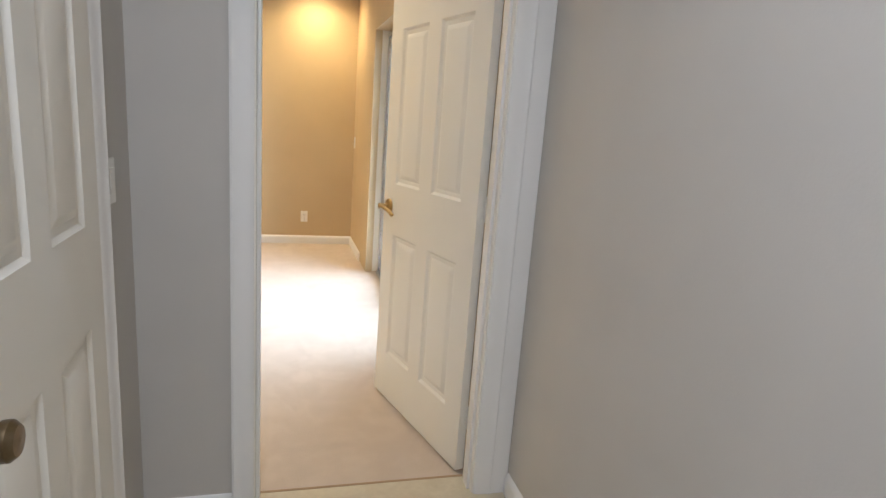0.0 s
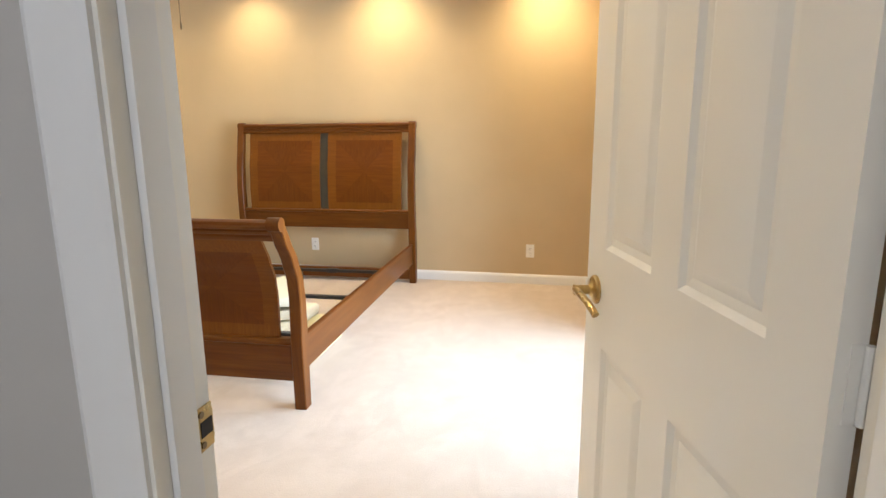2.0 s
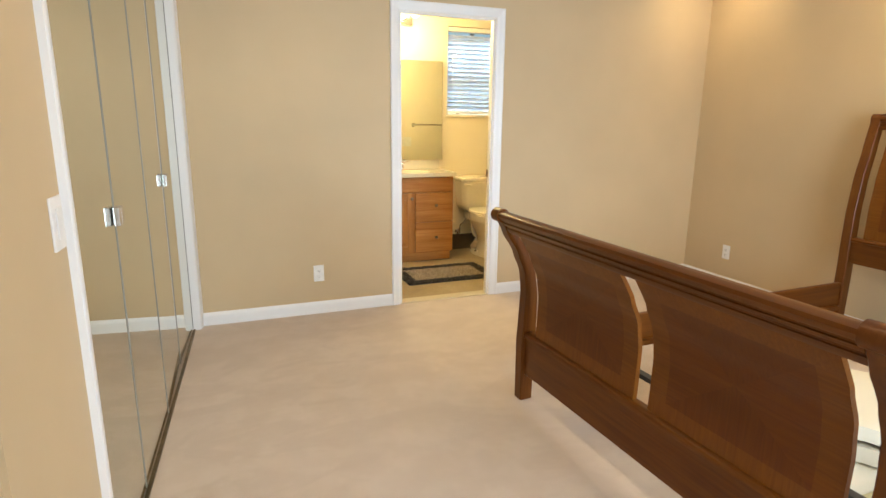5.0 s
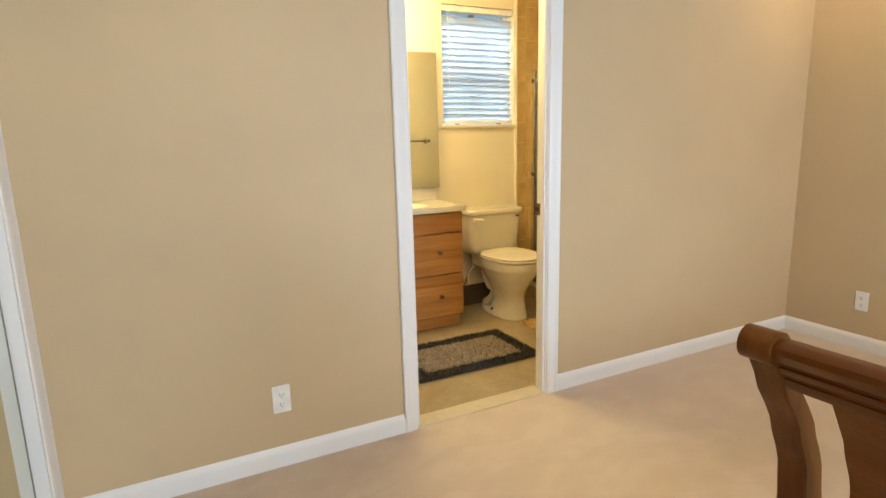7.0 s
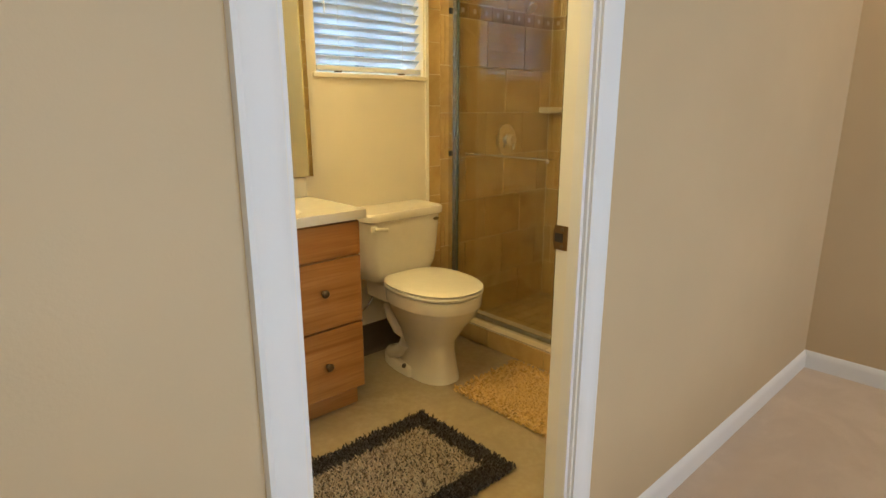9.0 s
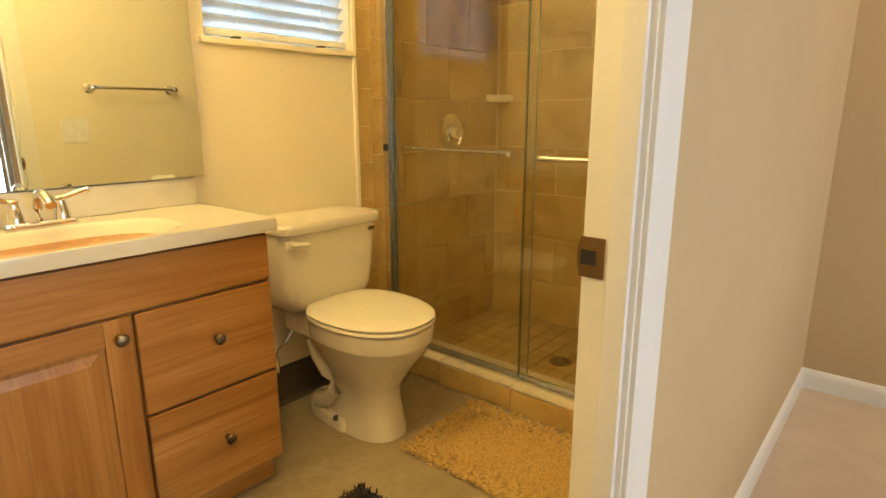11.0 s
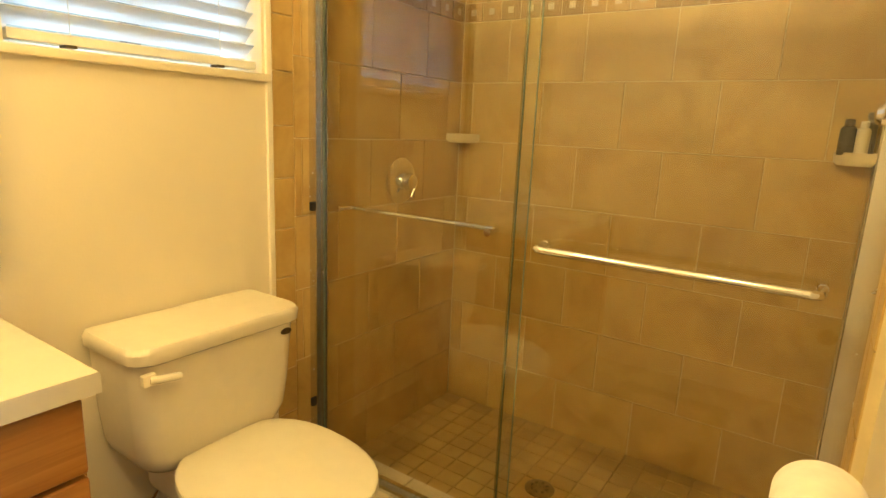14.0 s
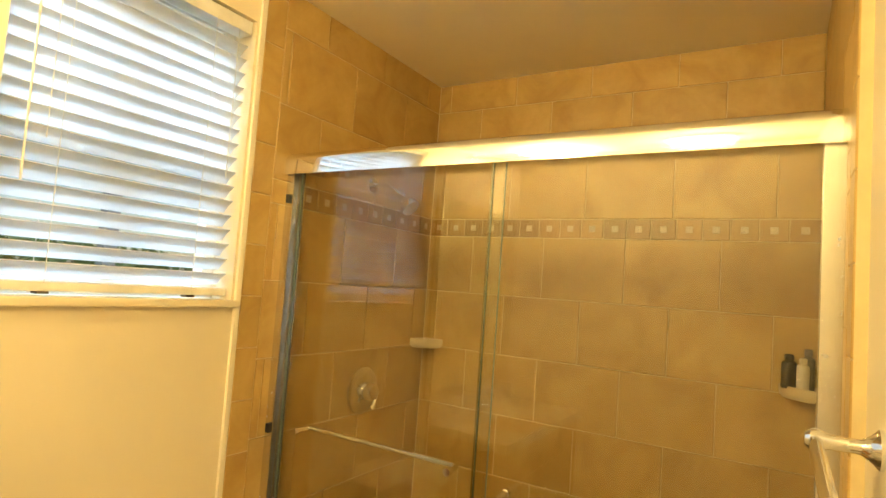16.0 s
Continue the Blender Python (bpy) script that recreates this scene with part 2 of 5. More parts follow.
def vinyl_material(name, dark, mid, light, rough):
    k = Mat(name, rough)
    big = k.noise(3.2, 6, None, 1.0, 0.65)
    k.color(k.mix(k.ramp(k.noise(38, 5), [(0.4, (0.35, 0.35, 0.35)), (0.6, (0, 0, 0))]), k.ramp(big, [(0.3, dark), (0.5, mid), (0.7, light)]), dark))
    k.rough(big, rough - 0.06, rough + 0.12)
    return k.bump(k.noise(55, 4), 0.1, 0.001).m


BATH_VINYL = vinyl_material("olive_beige_vinyl_floor", (0.28, 0.215, 0.125), (0.36, 0.285, 0.170), (0.43, 0.345, 0.215), 0.38)
HALL_TILE = vinyl_material("cream_hall_tile", (0.50, 0.43, 0.31), (0.58, 0.51, 0.38), (0.64, 0.57, 0.44), 0.3)


def pane_material(name, tint, gloss=0.02, mirror=0.055):
    """Thin glass: what is behind shows through, and the surface mirrors by Fresnel."""
    m = bpy.data.materials.new(name)
    m.use_nodes = True
    t = m.node_tree
    t.nodes.remove(t.nodes["Principled BSDF"])
    clear, shine, face, power, scale, mix = (t.nodes.new("ShaderNode" + n) for n in ("BsdfTransparent", "BsdfGlossy", "LayerWeight", "Math", "Math", "MixShader"))
    clear.inputs[0].default_value = (*tint, 1)
    shine.inputs["Roughness"].default_value = gloss
    power.operation, scale.operation = "POWER", "MULTIPLY_ADD"
    power.inputs[1].default_value = 5.0
    scale.inputs[1].default_value, scale.inputs[2].default_value = 0.9, mirror
    t.links.new(face.outputs["Facing"], power.inputs[0])
    t.links.new(power.outputs[0], scale.inputs[0])
    t.links.new(scale.outputs[0], mix.inputs[0])
    t.links.new(clear.outputs[0], mix.inputs[1])
    t.links.new(shine.outputs[0], mix.inputs[2])
    t.links.new(mix.outputs[0], t.nodes["Material Output"].inputs[0])
    return m


GLASS = pane_material("clear_glass", (0.95, 0.97, 0.96))
SHOWER_GLASS = pane_material("shower_glass", (0.955, 0.965, 0.94), 0.006, 0.062)
EDGE_GREY = plain("grey_mirror_edge", (0.24, 0.23, 0.19), 0.35)
GLASS_EDGE = plain("green_glass_edge", (0.22, 0.30, 0.26), 0.15)
MIRROR = plain("mirror_silver", (0.74, 0.76, 0.68), 0.012, 1.0, 0.005)
MIRROR.node_tree.nodes["Principled BSDF"].inputs["Roughness"].default_value = 0.01
for link in list(MIRROR.node_tree.links):
    if link.to_socket.name == "Roughness":
        MIRROR.node_tree.links.remove(link)


def glow_material(name, c, strength):
    k = Mat(name)
    k.color(c)
    k.b.inputs["Emission Color"].default_value = (*c, 1)
    k.b.inputs["Emission Strength"].default_value = strength
    return k.m


BULB = glow_material("lit_bulb_glass", (1.0, 0.80, 0.48), 3.0)
CAN_GLOW = glow_material("lit_downlight_lens", (1.0, 0.80, 0.50), 8.0)

# ---------------------------------------------------------------- mesh helpers


def box(bm, x0, y0, z0, x1, y1, z1, bevel=0.0, seg=2):
    m = Matrix.Translation(((x0 + x1) / 2, (y0 + y1) / 2, (z0 + z1) / 2)) @ Matrix.Diagonal((abs(x1 - x0), abs(y1 - y0), abs(z1 - z0), 1))
    vs = bmesh.ops.create_cube(bm, size=1, matrix=m)["verts"]
    if bevel:
        edges = {e for v in vs for e in v.link_edges}
        bmesh.ops.bevel(bm, geom=list(edges), offset=bevel, segments=seg, affect="EDGES", profile=0.6)
    return bm


def boxed(*args, **kw):
    return box(bmesh.new(), *args, **kw)


def rod(bm, a, b, r, r2=None, seg=16):
    a, b = Vector(a), Vector(b)
    d = b - a
    m = Matrix.Translation((a + b) / 2) @ d.to_track_quat("Z", "Y").to_matrix().to_4x4()
    bmesh.ops.create_cone(bm, cap_ends=True, segments=seg, radius1=r, radius2=r if r2 is None else r2, depth=d.length, matrix=m)
    return bm


def ring_loft(bm, rings, cap=True, closed=True):
    """Skin rings of equally many points."""
    vs = [[bm.verts.new(p) for p in ring] for ring in rings]
    n = len(vs[0])
    for a, b in zip(vs, vs[1:]):
        for i in range(n if closed else n - 1):
            j = (i + 1) % n
            bm.faces.new((a[i], a[j], b[j], b[i]))
    if cap:
        bm.faces.new(list(reversed(vs[0])))
        bm.faces.new(vs[-1])
    return bm


def tube(bm, pts, r, seg=10):
    pts = [Vector(p) for p in pts]
    rings = []
    up = Vector((0, 0, 1))
    for i, p in enumerate(pts):
        d = (pts[min(i + 1, len(pts) - 1)] - pts[max(i - 1, 0)]).normalized()
        side = d.cross(up)
        if side.length < 0.05:
            side = d.cross(Vector((1, 0, 0)))
        side.normalize()
        v = side.cross(d)
        rings.append([p + r * (math.cos(k * math.tau / seg) * side + math.sin(k * math.tau / seg) * v) for k in range(seg)])
    return ring_loft(bm, rings)


def lathe(bm, profile, m, seg=24, cap=True):
    """Turn (radius, height) pairs round the z axis of m."""
    return ring_loft(bm, [[m @ Vector((r * math.cos(k * math.tau / seg), r * math.sin(k * math.tau / seg), z)) for k in range(seg)] for r, z in profile], cap)


def sphere(bm, c, r, seg=16):
    bmesh.ops.create_uvsphere(bm, u_segments=seg, v_segments=seg // 2, radius=r, matrix=Matrix.Translation(c))
    return bm


def extrude_xsec(bm, sec, a, b, across, up):
    """Push a closed section of (u, v) pairs along the line a to b."""
    a, b, across, up = Vector(a), Vector(b), Vector(across), Vector(up)
    return ring_loft(bm, [[p + u * across + v * up for u, v in sec] for p in (a, b)])


def as_mesh(name, bm, mat, smooth=None):
    bmesh.ops.recalc_face_normals(bm, faces=bm.faces)
    me = bpy.data.meshes.new(name)
    bm.to_mesh(me)
    bm.free()
    for m in mat if isinstance(mat, (list, tuple)) else [mat]:
        me.materials.append(m)
    if smooth is not None:
        # corner normals weighted by face area, so that broad faces stay flat beside their rounded edges
        me.shade_smooth()
        limit = math.cos(radians(smooth))
        faces = [(p.normal.copy(), p.area) for p in me.polygons]
        round_v = [[] for _ in me.vertices]
        for p in me.polygons:
            for v in p.vertices:
                round_v[v].append(p.index)
        normals = []
        for p in me.polygons:
            own = faces[p.index][0]
            for v in p.vertices:
                total = Vector()
                for f in round_v[v]:
                    if faces[f][0].dot(own) >= limit:
                        total += faces[f][0] * faces[f][1]
                normals.append(total.normalized() if total.length > 0 else own)
        me.normals_split_custom_set(normals)
    return me


def root_of(ob):
    while ob.parent:
        ob = ob.parent
    return ob


def thing(name, at, label, category, group="", kind="", turn=0.0):
    e = new(name)
    e.empty_display_size = 0.1
    e.matrix_world = pose(*at, 0, 0, turn)
    e["turn"] = turn
    return tagged(e, label, category, group, kind)


def part(name, bm, mat, parent, label="", smooth=35, local=False):
    """One bmesh as one mesh object under a thing or a part; its points are in the world unless local."""
    root = root_of(parent)
    if not local:
        bmesh.ops.transform(bm, matrix=root.matrix_basis.inverted(), verts=bm.verts)
    ob = new(name, as_mesh(name, bm, mat, smooth))
    ob.parent = parent
    if label:
        ob["label"] = label
    return ob


def solo(name, bm, mat, label, category="", group="", kind="", smooth=35):
    """A thing or a piece of the setting that is one mesh, its origin at the middle of its base."""
    lo = Vector([min(v.co[i] for v in bm.verts) for i in range(3)])
    hi = Vector([max(v.co[i] for v in bm.verts) for i in range(3)])
    o = Vector(((lo.x + hi.x) / 2, (lo.y + hi.y) / 2, lo.z))
    bmesh.ops.translate(bm, vec=-o, verts=bm.verts)
    ob = new(name, as_mesh(name, bm, mat, smooth))
    ob.location = o
    return tagged(ob, label, category, group, kind)


def wall_mesh(length, height, t0, t1, holes=()):
    """A wall along +x from 0 to length, between y = t0 and t1, with openings (a0, a1, z0, z1)."""
    bm = bmesh.new()
    xs = sorted({0.0, length, *(v for h in holes for v in h[:2])})
    zs = sorted({0.0, height, *(v for h in holes for v in h[2:])})
    nx, nz = len(xs) - 1, len(zs) - 1

    def full(i, j):
        if not (0 <= i < nx and 0 <= j < nz):
            return False
        cx, cz = (xs[i] + xs[i + 1]) / 2, (zs[j] + zs[j + 1]) / 2
        return not any(a0 < cx < a1 and z0 < cz < z1 for a0, a1, z0, z1 in holes)

    def quad(*ps):
        bm.faces.new([bm.verts.new(p) for p in ps])

    for i in range(nx):
        for j in range(nz):
            if not full(i, j):
                continue
            a, b, c, d = xs[i], xs[i + 1], zs[j], zs[j + 1]
            quad((a, t0, c), (b, t0, c), (b, t0, d), (a, t0, d))
            quad((a, t1, c), (a, t1, d), (b, t1, d), (b, t1, c))
            if not full(i - 1, j):
                quad((a, t0, c), (a, t0, d), (a, t1, d), (a, t1, c))
            if not full(i + 1, j):
                quad((b, t0, c), (b, t1, c), (b, t1, d), (b, t0, d))
            if not full(i, j - 1):
                quad((a, t0, c), (a, t1, c), (b, t1, c), (b, t0, c))
            if not full(i, j + 1):
                quad((a, t0, d), (b, t0, d), (b, t1, d), (a, t1, d))
    bmesh.ops.remove_doubles(bm, verts=bm.verts, dist=1e-5)
    return bm


def wall(name, a, b, height, thick, mat, label, holes=(), z=0.0):
    """A wall from a to b; its thickness lies to the left of that way."""
    a, b = Vector(a), Vector(b)
    ob = new(name, as_mesh(name, wall_mesh((b - a).length, height, 0, thick, holes), mat))
    ob.matrix_world = Matrix.Translation((a.x, a.y, z)) @ pose(0, 0, 0, 0, 0, math.degrees(math.atan2(b.y - a.y, b.x - a.x)))
    return tagged(ob, label, "wall", kind="structure")


def slab(name, x0, y0, x1, y1, z0, z1, mat, label, category):
    ob = new(name, as_mesh(name, boxed(x0, y0, z0, x1, y1, z1), mat))
    return tagged(ob, label, category, kind="structure")


BASE_SEC = [(0, 0), (0.013, 0), (0.013, 0.058), (0.009, 0.070), (0.005, 0.080), (0, 0.085)]
CASING_SEC = [(0, 0), (0.062, 0), (0.062, 0.016), (0.055, 0.019), (0.046, 0.015), (0.030, 0.013), (0.014, 0.012), (0.006, 0.009), (0, 0.007)]


def baseboard(a, b, out, label="white painted wooden baseboard along the carpet", mat=None):
    bm = extrude_xsec(bmesh.new(), BASE_SEC, (*a, 0.0), (*b, 0.0), (*out, 0), (0, 0, 1))
    return solo("baseboard", bm, mat or TRIM, label, "baseboard", kind="structure", smooth=25)


def casing(name, parent, base, along, out, width, height, face=0.062):
    """Mitred trim round an opening: base is its inner lower corner, along points across the opening."""
    base, along, out, up = Vector(base), Vector(along), Vector(out), Vector((0, 0, 1))
    sec = [(u * face / 0.062, v) for u, v in CASING_SEC]
    bits = [
        (base, base + height * up, -along, 0),
        (base + width * along, base + width * along + height * up, along, 0),
    ]
    for a, b, away, _ in bits:
        bm = bmesh.new()
        lo = [a + u * away + v * out for u, v in sec]
        hi = [b + u * away + v * out + u * up for u, v in sec]
        ring_loft(bm, [lo, hi])
        part("casing", bm, TRIM, parent, smooth=25)
    bm = bmesh.new()
    a, b = base + height * up, base + width * along + height * up
    ring_loft(bm, [[a - u * along + u * up + v * out for u, v in sec], [b + u * along + u * up + v * out for u, v in sec]])
    part("casing", bm, TRIM, parent, smooth=25)

# ---------------------------------------------------------------- setting: shell of the rooms
NORTH, WEST, ROOM_H, BATH_H, HALL_H = 5.53, -4.09, 2.645, 2.36, 2.44
BATH_E, BATH_W, BATH_N, BATH_S = -4.168, -5.655, 5.476, 2.79
ENTRY_BED, ENTRY_HALL = 1.315, 1.205

ground = new("ground", as_mesh("ground", box(bmesh.new(), -150, -150, -0.4, 150, 150, -0.16), GRASS_MAT))
tagged(ground, "grassy ground around the house", "ground", kind="structure")
slab("patio", 0.70, 0.0, 6.5, 7.5, -0.16, -0.06, CONCRETE, "pale concrete patio outside the glass door", "pavement")
slab("floor_slab", -5.81, -1.81, 0.95, 5.68, -0.16, -0.055, CONCRETE, "concrete slab under the house", "floor")
slab("floor_bedroom", -4.135, 0.66, 0.80, 5.68, -0.05, 0.0, CARPET, "beige cut-pile carpet with faint stains", "carpet")
slab("floor_bathroom", -5.80, 2.70, -4.135, 5.62, -0.05, -0.002, BATH_VINYL, "mottled olive-beige vinyl bathroom floor", "floor")
slab("floor_hall", -1.35, -1.80, 0.95, 1.310, -0.045, 0.001, HALL_TILE, "cream tiled hall floor", "floor")
slab("ceiling_bedroom", -4.20, 0.66, 0.90, 5.68, ROOM_H, ROOM_H + 0.07, CEILING, "white painted bedroom ceiling", "ceiling")
slab("ceiling_bathroom", -5.80, 2.70, -4.13, 5.62, BATH_H, BATH_H + 0.05, BATH_CEILING, "cream painted bathroom ceiling", "ceiling")
slab("ceiling_hall", -1.35, -1.80, 0.95, 1.27, HALL_H, HALL_H + 0.05, CEILING, "white painted hall ceiling", "ceiling")
# out-of-view slab added to block sun and sky light from above
slab("roof", -5.83, -2.1, 1.5, 6.0, 2.76, 2.95, EXTERIOR, "unseen flat slab over the rooms that keeps out sun and sky", "roof")

wall("wall_north", (-4.135, NORTH), (0.80, NORTH), 2.75, 0.15, WALL_TAN, "tan painted bedroom wall behind the bed")
wall("wall_west", (WEST, 0.66), (WEST, NORTH), 2.75, 0.044, WALL_TAN, "tan painted bedroom wall with the bathroom doorway", [(2.178, 2.928, 0, 2.045)])
wall("wall_bath_east", (BATH_E, 5.50), (BATH_E, 2.70), 2.70, 0.032, WALL_BATH, "cream painted bathroom wall beside the doorway", [(1.912, 2.662, 0, 2.045)])
wall("wall_bath_west", (BATH_W, 2.69), (BATH_W, 5.62), 2.75, 0.15, WALL_BATH, "cream painted bathroom wall with the window", [(1.14, 1.75, 1.375, 2.21)])
wall("wall_bath_south", (-4.14, BATH_S), (-5.80, BATH_S), 2.70, 0.10, WALL_BATH, "cream painted bathroom wall beside the vanity")
wall("wall_bath_north", (-5.80, BATH_N + 0.004), (-4.14, BATH_N + 0.004), 2.70, 0.14, GROUT, "grouted back wall of the shower")
E0, E1 = Vector((0.485, 5.53)), Vector((0.622, 1.27))
E_DIR = (E1 - E0).normalized()
wall("wall_east", E0, E1, 2.75, 0.17, WALL_TAN, "tan painted bedroom wall with the glass door", [(1.16, 3.09, 0, 2.05)])
wall("wall_entry_bedroom", (0.80, ENTRY_BED), (-1.30, ENTRY_BED), 2.75, 0.054, WALL_TAN, "tan painted bedroom wall beside the entry door", [(0.219, 1.011, 0, 2.05)])
wall("wall_entry_hall", (-1.30, ENTRY_HALL), (0.95, ENTRY_HALL), 2.75, 0.054, WALL_HALL, "greige painted hall wall around the entry door", [(1.089, 1.881, 0, 2.05)])
C0, C_DIR, C_OUT = Vector((-1.28, 1.326)), Vector((-0.99812, 0.06128)), Vector((0.06128, 0.99812))
CLOSET_A, CLOSET_B, CLOSET_H = 0.495, 2.755, 2.07
wall("wall_closet", C0, C0 + 2.86 * C_DIR, 2.75, 0.10, WALL_TAN, "tan painted bedroom wall around the mirrored closet", [(CLOSET_A, CLOSET_B, 0, CLOSET_H)])
# two walls hidden by the closet doors, added to stop light leaking in
wall("wall_closet_back", (-1.20, 0.76), (-4.20, 0.76), 2.75, 0.10, WALL_TAN, "plain unseen wall at the back of the closet, stopping stray light")
wall("wall_closet_side", (-1.20, 1.33), (-1.20, 0.66), 2.75, 0.08, WALL_TAN, "plain unseen side wall of the closet, stopping stray light")
wall("wall_hall_west", (-0.528, -1.70), (-0.528, ENTRY_HALL), 2.60, 0.10, WALL_HALL, "greige painted hall wall with a door", [(1.85, 2.615, 0, 2.05)])
wall("wall_hall_east", (0.694, ENTRY_HALL), (0.694, -1.70), 2.60, 0.16, WALL_HALL, "greige painted plain hall wall")
wall("wall_hall_south", (0.95, -1.70), (-1.35, -1.70), 2.60, 0.10, WALL_HALL, "greige painted wall at the end of the hall")
# unseen wall added to close off and darken the space behind the ajar door
wall("wall_behind_hall_door", (-1.22, -1.70), (-1.22, ENTRY_HALL), 2.60, 0.10, WALL_HALL, "plain unseen wall that keeps the space behind the hall door dark")

baseboard((-4.13, NORTH), (0.485, NORTH), (0, -1))
baseboard((WEST, 3.63), (WEST, NORTH), (1, 0))
baseboard((WEST, 1.50), (WEST, 2.792), (1, 0))
ea, eb = E0, E0 + 0.76 * E_DIR
baseboard((ea.x, ea.y), (eb.x, eb.y), (-0.9995, -0.0326))
ca, cb = C0, C0 + (CLOSET_A - 0.066) * C_DIR
baseboard((ca.x, ca.y), (cb.x, cb.y), tuple(C_OUT))
baseboard((-0.262, ENTRY_BED), (-1.28, ENTRY_BED), (0, 1))
baseboard((0.694, 1.185), (0.694, -1.7), (-1, 0), "white painted wooden baseboard along the hall floor")
baseboard((-0.528, ENTRY_HALL), (-0.266, ENTRY_HALL), (0, -1), "white painted wooden baseboard along the hall floor")
COVE = [(0, 0), (0.022, 0), (0.012, 0.008), (0.006, 0.022), (0.004, 0.155), (0, 0.158)]
solo("baseboard", extrude_xsec(bmesh.new(), COVE, (BATH_W, 3.76, -0.002), (BATH_W, 4.46, -0.002), (1, 0, 0), (0, 0, 1)), RUBBER, "dark brown vinyl cove base behind the toilet", "baseboard", kind="structure")


# ---------------------------------------------------------------- doorways and doors
def door_frame(name, label, lo, hi, along, y_or_x0, y_or_x1, height, stop_at, out0, out1, sides=(True, True), faces=(0.062, 0.062)):
    """Jambs, stop and trim of an opening between lo and hi on the axis named along, through a wall between the two faces."""
    f = thing(name, (0, 0, 0), label, "door frame", kind="structure")

    def b(a0, a1, w0, w1, z0, z1, bev=0.002):
        return boxed(a0, w0, z0, a1, w1, z1, bevel=bev) if along == "x" else boxed(w0, a0, z0, w1, a1, z1, bevel=bev)

    t = 0.019
    part("jamb", b(lo - t, lo, y_or_x0, y_or_x1, 0.0, height), DOOR_PAINT, f)
    part("jamb", b(hi, hi + t, y_or_x0, y_or_x1, 0.0, height), DOOR_PAINT, f)
    part("head_jamb", b(lo - t, hi + t, y_or_x0, y_or_x1, height, height + t), DOOR_PAINT, f)
    s0, s1 = stop_at
    part("door_stop", b(lo, lo + 0.011, s0, s1, 0.0, height), TRIM, f)
    part("door_stop", b(hi - 0.011, hi, s0, s1, 0.0, height), TRIM, f)
    part("door_stop", b(lo + 0.011, hi - 0.011, s0, s1, height - 0.011, height), TRIM, f)
    for face, out, wanted, wide in ((y_or_x0, out0, sides[0], faces[0]), (y_or_x1, out1, sides[1], faces[1])):
        if wanted:
            base = (lo - 0.006, face, 0) if along == "x" else (face, lo - 0.006, 0)
            casing("casing", f, base, (1, 0, 0) if along == "x" else (0, 1, 0), out, hi - lo + 0.012, height + 0.006, wide)
    return f


entry = door_frame("door_frame_1", "white painted frame of the entry doorway", -0.192, 0.562, "x", ENTRY_HALL, ENTRY_BED, 2.03, (1.230, 1.275), (0, -1, 0), (0, 1, 0), faces=(0.066, 0.062))
part("casing", boxed(0.634, ENTRY_HALL - 0.015, 0, 0.693, ENTRY_HALL, 2.10, bevel=0.003), TRIM, entry)
bathf = door_frame("door_frame_2", "white painted frame of the bathroom doorway", 2.860, 3.567, "y", BATH_E, WEST, 2.025, (-4.128, -4.098), (-1, 0, 0), (1, 0, 0), (False, True))
for y0, y1, z0, z1 in ((2.794, 2.854, 0.0, 2.091), (3.573, 3.633, 0.0, 2.091), (2.854, 3.573, 2.031, 2.091)):
    part("casing", boxed(BATH_E - 0.005, y0, z0, BATH_E + 0.001, y1, z1, bevel=0.002), DOOR_PAINT, bathf)


def strike_plate(at, along, out, mat, label, height=0.060):
    """A latch plate with its hole, let into a jamb."""
    at, along, out = Vector(at), Vector(along), Vector(out)
    t = thing("strike_plate", at, label, "strike plate")
    m = Matrix((along, Vector((0, 0, 1)), out)).transposed().to_4x4()
    m.translation = at
    w, hh = 0.64 * height / 2, height / 2
    bm = boxed(-w, -hh, 0.0, w, hh, 0.0025, bevel=0.0012)
    tube(bm, [(w - 0.001, -hh * 0.7, 0.001), (w + 0.002, -hh * 0.4, -0.001), (w + 0.003, 0, -0.002), (w + 0.002, hh * 0.4, -0.001), (w - 0.001, hh * 0.7, 0.001)], 0.0024, 8)
    bmesh.ops.transform(bm, matrix=m, verts=bm.verts)
    part("plate", bm, mat, t)
    bm = boxed(-w * 0.35, -hh * 0.36, 0.0026, w * 0.86, hh * 0.36, 0.0034)
    bmesh.ops.transform(bm, matrix=m, verts=bm.verts)
    part("latch_hole", bm, SHADOW_GAP, t)
    for dz in (-hh * 0.70, hh * 0.70):
        bm = bmesh.new()
        rod(bm, (-w * 0.2, dz, 0.002), (-w * 0.2, dz, 0.0040), 0.0048, seg=12)
        bmesh.ops.transform(bm, matrix=m, verts=bm.verts)
        part("screw", bm, BRONZE, t)
    return t


strike_plate((-4.155, 3.567, 0.936), (-1, 0, 0), (0, -1, 0), STRIKE_BRONZE, "dark bronze latch plate on the bathroom door jamb", 0.058)
strike_plate((-0.192, 1.295, 0.925), (0, 1, 0), (1, 0, 0), BRASS, "brass latch plate on the entry door jamb")


